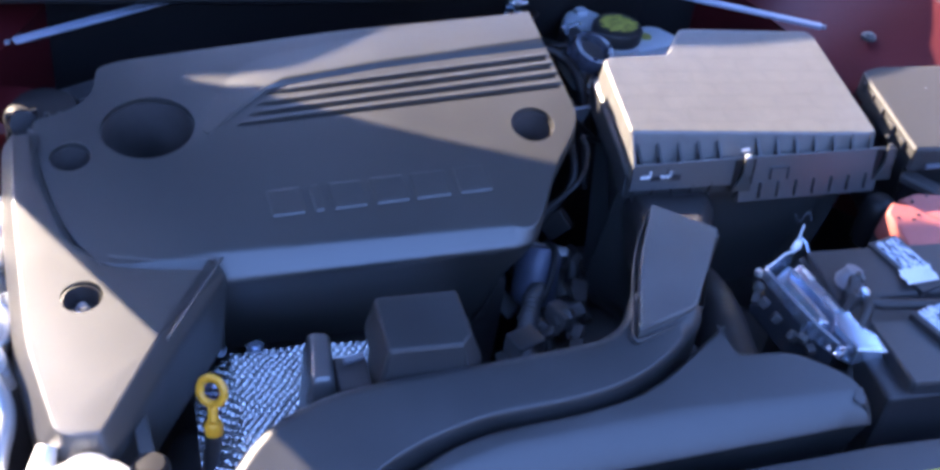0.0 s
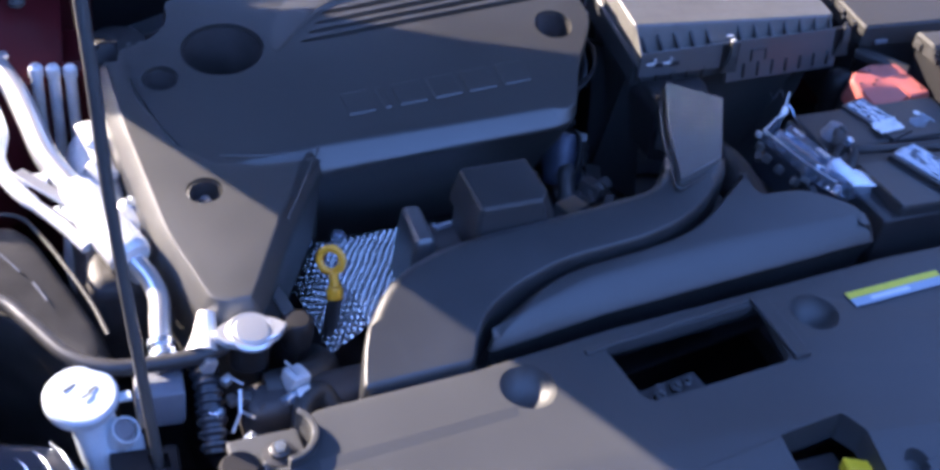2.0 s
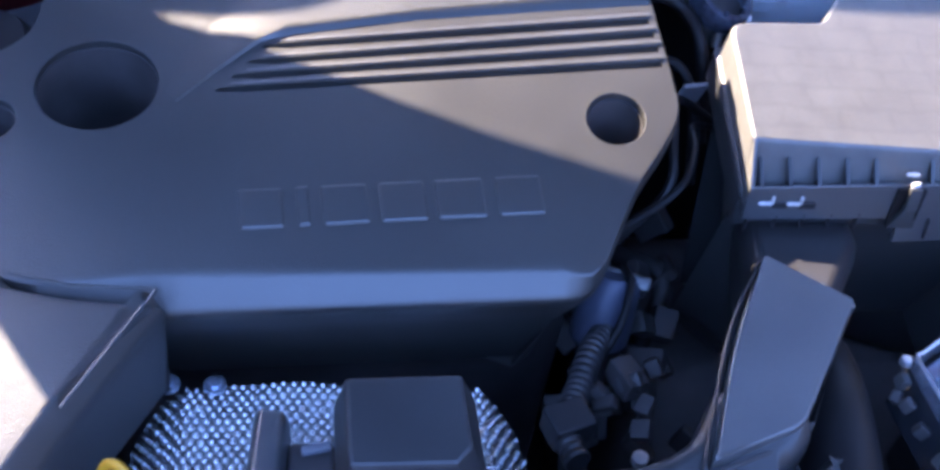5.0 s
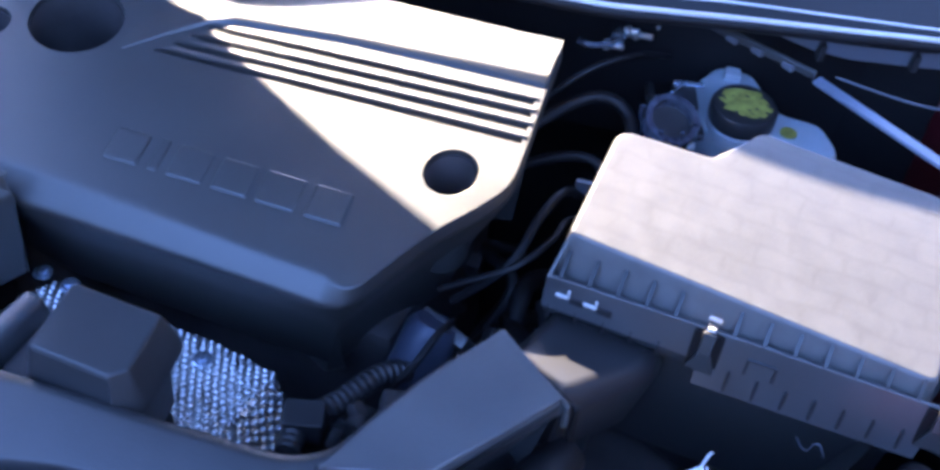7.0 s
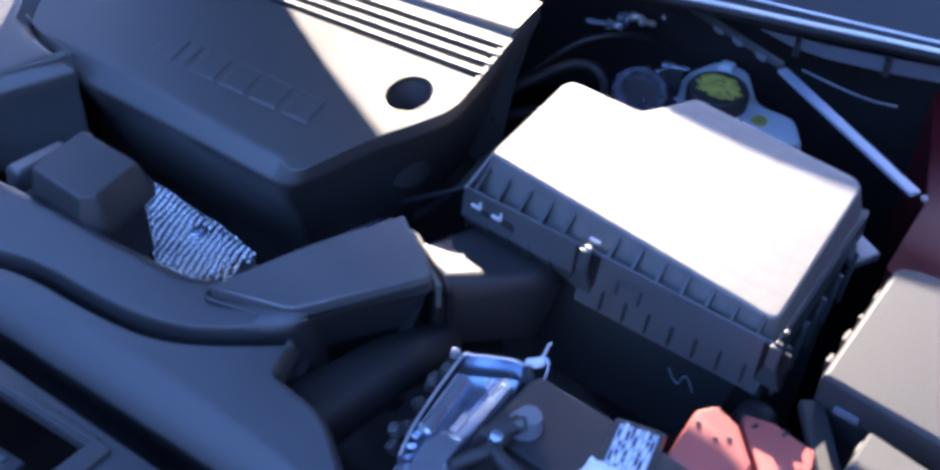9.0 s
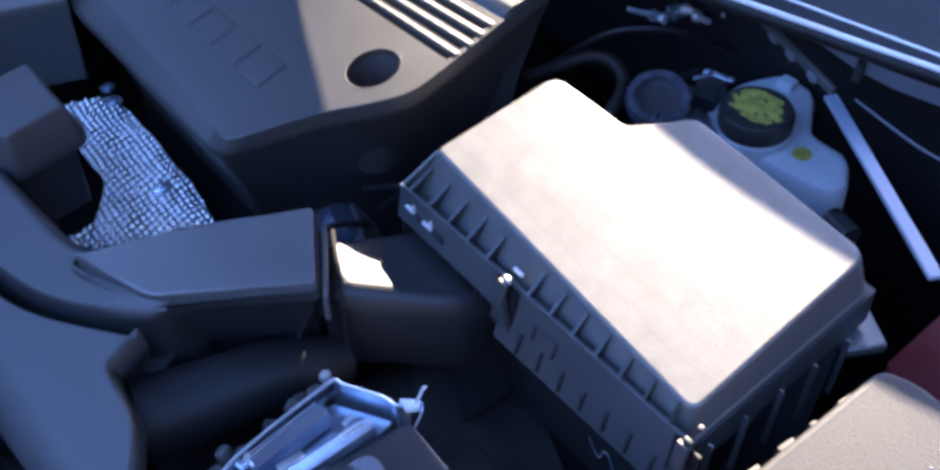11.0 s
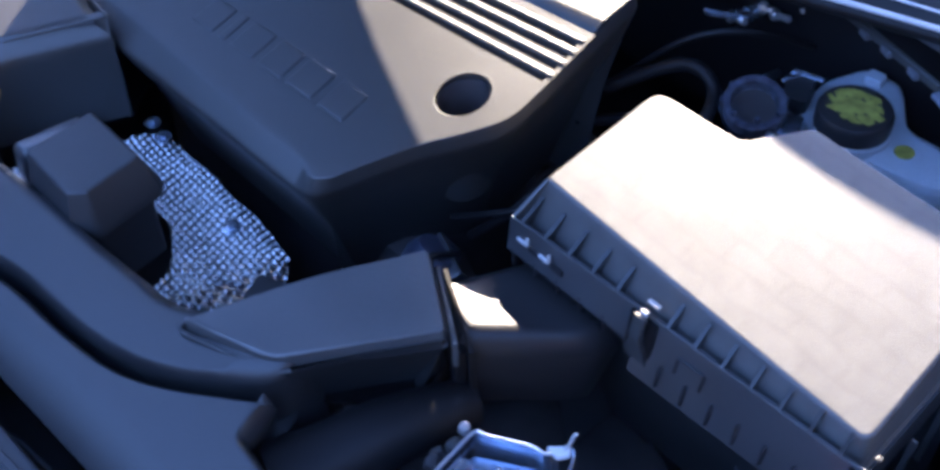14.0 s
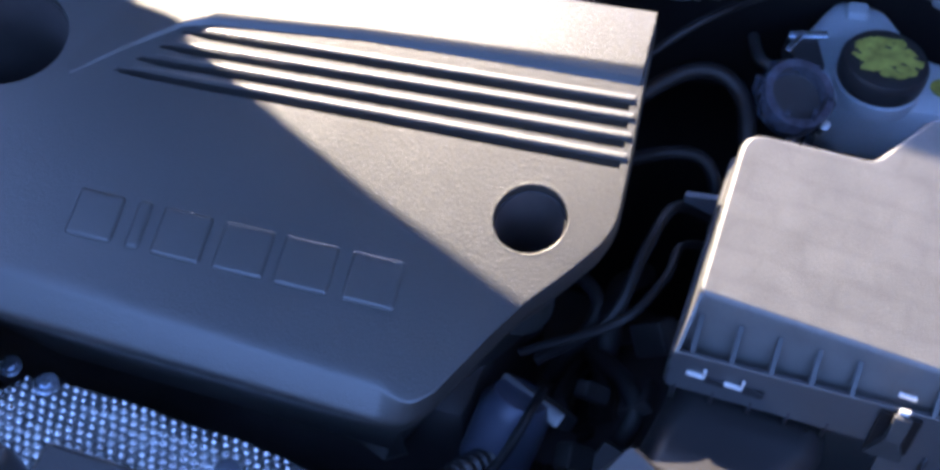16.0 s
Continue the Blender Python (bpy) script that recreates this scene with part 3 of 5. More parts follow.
# small gussets along the sloping front of the lid, longest where the slope is widest
for i in range(13):
    x = 0.632 + i * 0.0224
    if abs(x - 0.75) < 0.009:
        continue
    f = (x - 0.6135) / 0.3075
    y0, y1 = 0.902 + 0.0125 * f, 0.923 - 0.001 * f
    z0 = 0.892 - 0.002 * f
    gus = bmesh.new()
    v = [gus.verts.new((x + s_, y, z)) for s_ in (-0.0014, 0.0014) for y, z in ((y0, 0.9035 - 0.001 * f), (y0 + 0.003, z0), (y1, 0.914 + 0.002 * f))]
    for f_ in ((0, 1, 2), (3, 5, 4), (0, 3, 4, 1), (1, 4, 5, 2), (2, 5, 3, 0)):
        gus.faces.new([v[k] for k in f_])
    part("gusset", gus, DUCT, airbox, normals=False)
# web that closes the groove at the lid's end
web = [Vector(p) for p in ((0.6225, 0.9005, 0.9025), (0.6268, 0.931, 0.9235), (0.6225, 0.93, 0.885), (0.6215, 0.902, 0.885))]
part("end_web", loft([web, [p + Vector((0.0022, 0, 0)) for p in web]]), LID, airbox)
# upright ribs on the front of the base
rib_mesh = finish("base_rib", block((0.0024, 0.004, 0.018), pose(0, 0, 0), 0.0008, 1), BLACK)
for i in range(7):
    ob = new("base_rib", rib_mesh)
    ob.parent = airbox
    x = 0.772 + i * 0.0215
    ob.location = Vector((x, 0.8955 + 0.054 * (x - 0.7475), 0.866)) - airbox.location
    ob.rotation_euler = (-0.25, 0, 0)
for i in range(5):
    ob = new("base_rib", rib_mesh)
    ob.parent = airbox
    x = 0.628 + i * 0.022
    ob.location = Vector((x, 0.8985 + 0.04 * (x - 0.62), 0.868)) - airbox.location
part("frame_mark", join(ribbon((0.782, 0.9035, 0.89), (0.803, 0.9045, 0.89), 0.002, 0.002), ribbon((0.782, 0.9035, 0.89), (0.782, 0.9, 0.877), 0.002, 0.002), ribbon((0.803, 0.9045, 0.89), (0.803, 0.901, 0.877), 0.002, 0.002)), DUCT, airbox)
# wire clips
for cx, cy in ((0.75, 0.9015), (0.921, 0.9085)):
    clip = part("clip", join(block((0.010, 0.004, 0.02), pose(cx, cy - 0.0035, 0.897, -14), 0.0014), loft([[(cx + u * k, cy - 0.0045 + v - q, z) for u, v in ((-1, 0), (1, 0), (1, 0.004), (-1, 0.004))] for k, q, z in ((0.0105, 0.0005, 0.866), (0.0095, 0.001, 0.871), (0.005, 0.0015, 0.884), (0.0048, 0.001, 0.891))])), RODM, airbox, "dull metal spring clip")
    part("clip_bed", block((0.023, 0.003, 0.036), pose(cx, cy + 0.0005, 0.884, -8), 0.001), JET, clip)
    part("catch", join(block((0.010, 0.003, 0.0024), pose(cx, cy + 0.0115, 0.9085), 0.0006) if cx < 0.9 else block((0.004, 0.004, 0.003), pose(cx, cy + 0.012, 0.912), 0.001), block((0.006, 0.003, 0.005), pose(cx, cy + 0.002, 0.9065), 0.001)), PALEM if cx < 0.9 else RODM, clip, "worn metal catch")
for hx in (0.637, 0.659):
    part("hinge_tab", join(block((0.010, 0.0025, 0.0025), pose(hx, 0.8985, 0.8895), 0.0006), block((0.002, 0.0025, 0.008), pose(hx + 0.005, 0.8985, 0.893), 0.0006)), PALEM, airbox)
    part("hinge_slot", block((0.012, 0.002, 0.006), pose(hx + 0.012, 0.8995, 0.887), 0.0006), BLACK, airbox)
for i in range(5):
    part("side_rib", block((0.004, 0.002, 0.06), pose(0.921 - 0.002 * i, 0.93 + 0.033 * i, 0.86, 0, 4), 0.0006), HOUSE, airbox)
part("chalk_mark", sweep([(0.836, 0.9105, 0.818), (0.843, 0.9105, 0.808), (0.848, 0.911, 0.807), (0.850, 0.911, 0.816), (0.855, 0.9115, 0.817), (0.861, 0.9115, 0.805)], 0.0006, 6), STRIP, airbox)

# elbow between the snorkel and the housing
elbow = part("elbow", solid(rounded([(0.6135, 0.8335), (0.6705, 0.8065), (0.722, 0.888), (0.722, 0.915), (0.628, 0.915)], [0.005, 0.01, 0.02, 0, 0]), [(0.014, -0.085), (0.006, -0.05), (0, -0.021), (0.002, -0.012), (0.006, -0.005), (0.011, -0.001), (0.016, 0)],
             lambda x, y: 0.884 - 0.25 * (y - 0.82) - 0.02 * (x - 0.65)), BLACK, airbox, "satin black elbow duct")
# added black block in the joint, stops sun leaking through to the resonator
part("leak_block", ribbon((0.622, 0.8385, 0.853), (0.674, 0.8085, 0.85), 0.012, 0.05), JET, elbow)
part("clamp_band", join(ribbon((0.6165, 0.8435, 0.8825), (0.6815, 0.8125, 0.8785), 0.0035, 0.006), ribbon((0.6815, 0.8125, 0.88), (0.6815, 0.8125, 0.815), 0.0035, 0.005, (0.5, 0.87, 0))), JET, elbow)

# ================= intake duct =================
def zi(x, y):
    return 0.866 + 0.25 * (y - 0.58)


intake = thing("intake_duct", "satin black plastic air intake duct across the front", "air duct", (0.45, 0.6, 0.8))
rear_out = rounded([(0.164, 0.5275), (0.272, 0.5325), (0.28, 0.551), (0.301, 0.58), (0.338, 0.6), (0.3955, 0.6185), (0.48, 0.6255), (0.53, 0.636), (0.566, 0.652), (0.598, 0.676), (0.6275, 0.702), (0.612, 0.74), (0.56, 0.73), (0.545, 0.7), (0.52, 0.685),
                    (0.436, 0.6755), (0.341, 0.667), (0.288, 0.661), (0.2486, 0.6475), (0.218, 0.629), (0.183, 0.585)],
                   [0.01, 0.01, 0.01, 0.02, 0.02, 0.03, 0.03, 0.03, 0.02, 0.02, 0.02, 0.01, 0.01, 0.012, 0.015, 0.03, 0.03, 0.03, 0.02, 0.02, 0.03])
part("rear_duct", solid(rear_out, [(0, -0.11), (0, -0.012), (0.0008, -0.008), (0.0035, -0.0035), (0.008, -0.0009), (0.012, 0.0)], zi, w=lambda x, y: 1.0 if y > 0.615 + 0.2 * (x - 0.3) else 0.35), DUCT, intake)
front_out = rounded([(0.288, 0.55), (0.413, 0.5655), (0.575, 0.577), (0.733, 0.588), (0.752, 0.587), (0.747, 0.624), (0.714, 0.646), (0.69, 0.658), (0.642, 0.6605), (0.6335, 0.689), (0.6, 0.6665), (0.566, 0.6445), (0.53, 0.6285), (0.48, 0.6195), (0.3955, 0.612), (0.338, 0.592), (0.308, 0.5735)],
                    [0.012, 0.0, 0.0, 0.02, 0.02, 0.02, 0.012, 0.012, 0.003, 0.002, 0.02, 0.02, 0.02, 0.03, 0.03, 0.02, 0.02])


def duct_weight(x, y):
    return 0.2 + 0.7 * max(0.0, min(1.0, (0.6 - y) / 0.02)) * max(0.0, min(1.0, (x - 0.28) / 0.15))


part("front_duct", solid(front_out, [(0.02, -0.11, 1), (0.007, -0.04, 1), (0.0016, -0.0185, 1), (0.0002, -0.0165), (0.0012, -0.0142), (0.012, -0.0072), (0.026, -0.0019), (0.034, -0.0003), (0.038, 0.0)], zi, w=duct_weight), DUCT, intake)
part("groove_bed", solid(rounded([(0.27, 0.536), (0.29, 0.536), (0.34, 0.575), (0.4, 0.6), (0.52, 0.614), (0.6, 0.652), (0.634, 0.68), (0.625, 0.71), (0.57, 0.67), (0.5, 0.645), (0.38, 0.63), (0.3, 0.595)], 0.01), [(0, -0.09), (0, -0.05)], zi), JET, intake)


def zs(x, y):
    return 0.9062 + 0.085 * (y - 0.75) - 0.08 * (x - 0.6)


snork = rounded([(0.5445, 0.6715), (0.6155, 0.699), (0.6735, 0.7985), (0.614, 0.8325), (0.5785, 0.771)], [0.008, 0.012, 0.004, 0.004, 0.05])
snorkel = part("snorkel", solid(snork, [(0.022, -0.075, 1), (0.006, -0.03, 1), (-0.0025, -0.014), (-0.003, -0.0095), (-0.002, -0.0085), (-0.0002, -0.0085), (0.0006, -0.0095), (0.0008, -0.014), (0.002, -0.0145)], zs, w=lambda x, y: 1.0 if y < 0.71 or x < 0.6 else -1.0 if y < 0.8 else 0.5), DUCT, intake, "satin black duct neck")
part("snorkel_lid", solid(snork, [(0.0028, -0.015), (0.0026, -0.0028), (0.003, -0.001), (0.0038, -0.0002), (0.0052, 0.0)], zs, w=lambda x, y: 1.0 if y < 0.71 or x < 0.6 else 0.3), SNORK, snorkel, "raised lid of the duct neck")
part("end_flange", join(ribbon((0.6175, 0.8365, 0.8895), (0.6765, 0.8025, 0.8875), 0.004, 0.011), ribbon((0.6765, 0.8025, 0.8925), (0.6765, 0.8025, 0.868), 0.004, 0.004, (0.5, 0.87, 0))), SNORK, snorkel, "grey end ring")
part("resonator", sweep([(0.652, 0.665, 0.83), (0.660, 0.70, 0.832), (0.669, 0.745, 0.835), (0.677, 0.785, 0.829), (0.681, 0.81, 0.824)], lambda t: 0.033 - 0.016 * t, 18), JET, intake)

# ================= front panel =================
panel_out = [(-0.2, 0.3), (-0.12, 0.05), (1.08, 0.05), (1.16, 0.3), (1.16, 0.56), (0.841, 0.568), (0.743, 0.567), (0.575, 0.556), (0.413, 0.5455), (0.281, 0.5305), (0.122, 0.522)] + \
            [(0.083 + 0.028 * math.cos(a), 0.497 + 0.026 * math.sin(a)) for a in [radians(d) for d in (40, 10, -20, -50, -80, -110)]] + \
            [(0.069, 0.483), (0.064, 0.477)] + [(0.048 + 0.0185 * math.cos(a), 0.478 + 0.014 * math.sin(a)) for a in [radians(d) for d in (-20, -60, -100, -140, -180)]] + [(0.02, 0.4795), (-0.054, 0.481), (-0.2, 0.45)]


def zp(x, y):
    return 0.85 - 0.25 * max(0, 0.36 - y)


rpanel = thing("front_cover", "matt black plastic cover over the radiator support", "plastic cover", (CX, 0.4, 0.84))
window = rounded([(0.394, 0.5215), (0.573, 0.5375), (0.56, 0.4625), (0.401, 0.4505)], [0.006, 0.006, 0.01, 0.012])
part("sheet", solid(panel_out, [(0, -0.04), (0, -0.004), (0.0012, -0.0012), (0.004, 0)], zp, [
    (window, 0.008, False, 0.001),
    (rounded([(0.497, 0.386), (0.568, 0.393), (0.578, 0.37), (0.573, 0.318), (0.494, 0.324)], 0.004), 0.03, False, 0.002),
    (circle(0.306, 0.497, 0.0255, 36), 0.004, False, 0.0002), (circle(0.6205, 0.513, 0.0245, 36), 0.004, False, 0.0002), (circle(0.607, 0.331, 0.012, 20), 0.012, True, 0.003)], bottom=False), PANEL, rpanel)
for cx, cy, r in ((0.306, 0.497, 0.0255), (0.6205, 0.513, 0.0245)):
    part("cup", lathe([(0, -0.0215), (0.5 * r, -0.019), (r + 0.0008, -0.0045), (r - 0.0002, -0.0005), (0.9 * r, -0.0055), (0.72 * r, -0.012), (0.48 * r, -0.0165), (0.2 * r, -0.0188), (0, -0.0192)], (cx, cy, 0.85), n=36), PANEL, rpanel, "round dished recess")
part("window_ledge", join(ribbon((0.572, 0.545, 0.852), (0.573, 0.462, 0.852), 0.018, 0.006), ribbon((0.374, 0.5215, 0.8505), (0.565, 0.544, 0.8505), 0.006, 0.004)), PANEL, rpanel)
for a, b in (((0.108, 0.468), (0.284, 0.479)), ((0.615, 0.327), (0.75, 0.353))):
    part("ridge", prism(a, b, [(0.0016, -0.0006), (0.0004, 0.0013), (-0.0006, 0.0015), (-0.014, -0.0004)], zp), PANEL, rpanel)
part("cup_wall", solid([(0.083 + r * math.cos(a), 0.497 + r * 0.93 * math.sin(a)) for r, ds in ((0.0335, range(45, -90, -12)), (0.0275, range(-87, 46, 12))) for a in [radians(d) for d in ds]],
                       [(0, -0.02), (0, 0.009), (0.0012, 0.0105)], zp), PANEL, rpanel)
fastener = part("fastener", lathe([(0, 0), (0.014, 0), (0.014, 0.003), (0.0085, 0.004), (0.0085, 0.008), (0.006, 0.0095), (0, 0.0095)], (0.083, 0.49, 0.84), n=20), BLACK, rpanel)
part("bolt_head", lathe([(0, 0), (0.006, 0), (0.0055, 0.003), (0, 0.0035)], (0.083, 0.49, 0.8495), n=6), STEEL, fastener)
part("fastener_seat", block((0.06, 0.05, 0.01), pose(0.075, 0.492, 0.834), 0.003), PANEL, rpanel)
part("knob", lathe([(0, 0), (0.017, 0), (0.017, 0.012), (0.014, 0.016), (0, 0.016)], (0.048, 0.478, 0.838), n=24), JET, rpanel)
sticker = part("sticker", block((0.119, 0.0185, 0.0006), pose(0.7265, 0.5205, 0.8506, 0, 0, 3), 0), LABELB, rpanel, "yellow and blue warning sticker")
part("sticker_band", block((0.119, 0.0085, 0.0008), pose(0.726, 0.5262, 0.851, 0, 0, 3), 0), LABELY, sticker)
part("print_bar", block((0.05, 0.0045, 0.0006), pose(0.715, 0.5165, 0.8512, 0, 0, 3), 0), LABELW, sticker)
# things deep in the openings
latch = thing("bonnet_latch", "dark steel bonnet latch with a yellow lever", "latch", (0.53, 0.36, 0.8))
part("latch_plate", block((0.09, 0.07, 0.006), pose(0.53, 0.355, 0.795), 0.001), VOID, latch)
part("lever", solid(rounded([(0.553, 0.347), (0.575, 0.34), (0.579, 0.353), (0.556, 0.364)], 0.003), [(0, 0.815), (0, 0.826), (0.002, 0.828)]), LATCHY, latch, "yellow plastic lever")
part("lever_stem", sweep([(0.565, 0.352, 0.818), (0.56, 0.355, 0.80)], 0.004, 8, 0), LATCHY, latch)
for bx, by, bz in ((0.42, 0.487, 0.80), (0.446, 0.49, 0.805), (0.47, 0.5, 0.80), (0.485, 0.505, 0.798)):
    part("support_bolt", lathe([(0, 0), (0.006, 0), (0.006, 0.002), (0.0035, 0.003), (0.0035, 0.006), (0, 0.007)], (bx, by, bz), (0.2, -0.1, 1), 8), RODM, engine)
part("support_bracket", join(ribbon((0.41, 0.487, 0.797), (0.5, 0.5, 0.797), 0.03, 0.004), ribbon((0.44, 0.47, 0.795), (0.45, 0.5, 0.81), 0.008, 0.004)), VOID, engine)
# ================= battery bay =================
battery = thing("battery", "black car battery with labels and red terminal cover", "battery", (0.87, 0.74, 0.86))
part("case", block((0.215, 0.195, 0.17), pose(0.882, 0.706, 0.772), 0.006), BLACK, battery)
part("terminal_base", block((0.085, 0.055, 0.075), pose(0.944, 0.834, 0.803), 0.004), BLACK, battery)
part("top_lid", block((0.205, 0.072, 0.012), pose(0.884, 0.7655, 0.858), 0.004), BLACK, battery)
part("front_lid", solid(rounded([(0.797, 0.612), (0.95, 0.608), (0.95, 0.69), (0.793, 0.694)], 0.006), [(0, 0.83), (0, 0.866), (0.003, 0.87)]), DUCT, battery)
part("cell_cover", block((0.04, 0.078, 0.01), pose(0.881, 0.771, 0.8625, 0, 0, 16), 0.002), BLACK, battery)
label = part("label", block((0.03, 0.05, 0.001), pose(0.879, 0.779, 0.8682, 0, 0, 16), 0), LABELB, battery, "blue and white printed label")


def print_rows(at, turn, width, height, rows, parent, seed):
    """Lines of small unreadable print: short dark and pale bars on a label."""
    pick = random.Random(seed)
    lots = {0: [], 1: []}
    for r in range(rows):
        v, u = (r + 0.5) / rows - 0.5, -0.48
        while u < 0.42:
            n = pick.uniform(0.06, 0.2)
            m = pose(*at, 0, 0, turn) @ Matrix.Translation((v * width, (u + n / 2) * height, 0))
            lots[pick.random() < 0.55].append(block((width / rows * 0.55, n * height, 0.0005), m, 0))
            u += n + pick.uniform(0.02, 0.12)
    part("dark_print", join(*lots[0]), JET, parent, normals=False)
    part("pale_print", join(*lots[1]), LABELW, parent, normals=False)


print_rows((0.879, 0.779, 0.8688), 16, 0.029, 0.048, 9, label, 5)
tag = bmesh.new()
tv = {}
for i in range(9):
    for j in range(6):
        u, w_ = -0.019 + 0.00475 * i, -0.0105 + 0.0042 * j
        tv[i, j] = tag.verts.new((0.879 + u - 0.05 * w_, 0.7495 + w_ + 0.1 * u, 0.87 + 0.0016 * math.sin(3.1 * i + 1.7 * j) + 0.0012 * math.sin(1.3 * i * j)))
for i in range(8):
    for j in range(5):
        tag.faces.new((tv[i, j], tv[i + 1, j], tv[i + 1, j + 1], tv[i, j + 1]))
bmesh.ops.solidify(tag, geom=tag.faces[:], thickness=0.0006)
part("white_tag", tag, LABELW, battery, "creased white paper tag")
part("cell_cover", block((0.05, 0.076, 0.008), pose(0.872, 0.666, 0.8725, 0, 0, 20), 0.002), BLACK, battery)
label2 = part("label", block((0.037, 0.062, 0.001), pose(0.871, 0.668, 0.877, 0, 0, 20), 0), LABELB, battery, "blue and white printed label")
print_rows((0.871, 0.668, 0.8776), 20, 0.036, 0.06, 11, label2, 9)
for i in range(6):
    part("print_bar", block((0.0024, 0.012 + 0.01 * ((i * 3) % 4) / 4, 0.0005), pose(0.922 + 0.0056 * i, 0.752 + 0.0018 * i, 0.8646, 0, 0, 16), 0), LABELB, battery)
part("print_spot", lathe([(0, 0), (0.0045, 0), (0.0045, 0.0005), (0, 0.0006)], (0.942, 0.7715, 0.8643), n=16), LABELW, battery)
part("strap", sweep([(0.79, 0.735, 0.872), (0.81, 0.712, 0.874), (0.85, 0.708, 0.872), (0.9, 0.7, 0.872), (0.96, 0.69, 0.866)], 0.0055, 10), RUBBER, battery)
# red terminal cover in two hinged halves
tcover = part("terminal_cover", solid(rounded([(0.898, 0.799), (0.926, 0.793), (0.96, 0.804), (0.9535, 0.829), (0.9285, 0.8515), (0.906, 0.858), (0.8935, 0.845)], 0.003, 2), [(-0.003, 0.838), (-0.001, 0.858), (0.0015, 0.8665), (0.004, 0.8685)], lambda x, y: 0.2 * (y - 0.825)), RED, battery, "faded red plastic terminal cover")
part("cover_flap", solid(rounded([(0.9625, 0.8055), (0.996, 0.809), (0.988, 0.857), (0.983, 0.871), (0.946, 0.875), (0.921, 0.868), (0.9305, 0.8535), (0.956, 0.8305)], 0.003, 2), [(-0.002, 0.834), (0, 0.856), (0.0015, 0.8645), (0.0035, 0.866)], lambda x, y: 0.1 * (y - 0.84)), RED, tcover)
for sx, sy in ((0.936, 0.862), (0.957, 0.869), (0.986, 0.819)):
    part("slot", block((0.005, 0.0025, 0.002), pose(sx, sy, 0.8662 + 0.1 * (sy - 0.84), 0, 0, 60), 0), BLACK, tcover)
for sx, sy in ((0.903, 0.835), (0.92, 0.831), (0.928, 0.837)):
    part("slot", block((0.004, 0.0016, 0.002), pose(sx, sy, 0.8688 + 0.2 * (sy - 0.825), 0, 0, 10), 0), BLACK, tcover)

# hold-down bracket of plated steel
bracket = thing("battery_bracket", "zinc plated steel battery bracket beside the battery", "bracket", (0.76, 0.72, 0.85))
def strip_wall(points, z0, z1, thick=0.0018):
    """An upright bent strip of sheet along plan points."""
    rings = []
    pts = [Vector(p) for p in points]
    for i, p in enumerate(pts):
        d = (pts[min(i + 1, len(pts) - 1)] - pts[max(i - 1, 0)]).normalized()
        n = Vector((-d.y, d.x)) * thick
        rings.append([(p.x, p.y, z0), (p.x, p.y, z1), (p.x + n.x, p.y + n.y, z1), (p.x + n.x, p.y + n.y, z0)])
    return loft(rings)


def ridge_bar(a, b, width, height, crown=0.35):
    """A pressed ridge from a to b with a domed top, closed at its ends."""
    a, b = Vector(a), Vector(b)
    d = (b - a).normalized()
    side = d.cross(Vector((0, 0, 1))).normalized()
    up = side.cross(d)
    section = [(-0.5, -1.0), (-0.5, -0.35), (-0.42, -0.12), (-0.22, 0.0), (0.0, crown * 0.2), (0.22, 0.0), (0.42, -0.12), (0.5, -0.35), (0.5, -1.0)]
    n = Vector((0, 0, 0.0015))
    rings = []
    for p, k in ((a - d * 0.0018, 0.86), (a, 1.0), (b, 1.0), (b + d * 0.0018, 0.86)):
        rings.append([p + side * (u * width * k) + up * (h * height) - (n if k < 1 else n * 0) for u, h in section])
    return loft(rings)


BACK = [tuple(q)[:2] for q in smooth_path([(0.7255, 0.7765, 0), (0.741, 0.7865, 0), (0.757, 0.7965, 0), (0.7675, 0.7995, 0), (0.772, 0.8075, 0)], 6)]
RIM = [(0.7255, 0.7765), (0.7285, 0.757), (0.735, 0.725), (0.7425, 0.695), (0.752, 0.671)]
part("back_plate", strip_wall(BACK, 0.842, 0.8665), STEEL, bracket)
part("side_rim", strip_wall(RIM[::-1], 0.852, 0.8675), STEEL, bracket)
part("rolled_edge", sweep([(x, y, 0.868) for x, y in RIM[::-1]] + [(x, y, 0.867) for x, y in BACK[2::3]], 0.0011, 8, 3), BRIGHT, bracket)
part("side_sheet", loft([[(x, y, z), (x - 0.004, y - 0.002, z - 0.05), (x - 0.0025, y - 0.001, z - 0.05), (x + 0.0015, y + 0.001, z)] for x, y, z in ((0.7245, 0.776, 0.864), (0.7275, 0.757, 0.864), (0.734, 0.725, 0.863), (0.7415, 0.695, 0.861), (0.751, 0.67, 0.858))]), GLOSSB, bracket, "dark plated side sheet")
part("channel_floor", solid(rounded([(0.729, 0.772), (0.766, 0.797), (0.777, 0.762), (0.782, 0.70), (0.79, 0.672), (0.768, 0.662), (0.747, 0.69), (0.734, 0.735)], 0.003, 2), [(0, 0.845), (0, 0.849), (0.001, 0.85)]), STEEL, bracket)
part("pressed_ridge", ridge_bar((0.7395, 0.7585, 0.8685), (0.7505, 0.7, 0.869), 0.0155, 0.016), STEEL, bracket)
part("pressed_ridge", ridge_bar((0.7645, 0.779, 0.864), (0.7735, 0.705, 0.869), 0.0155, 0.018, 0.8), STEEL, bracket)
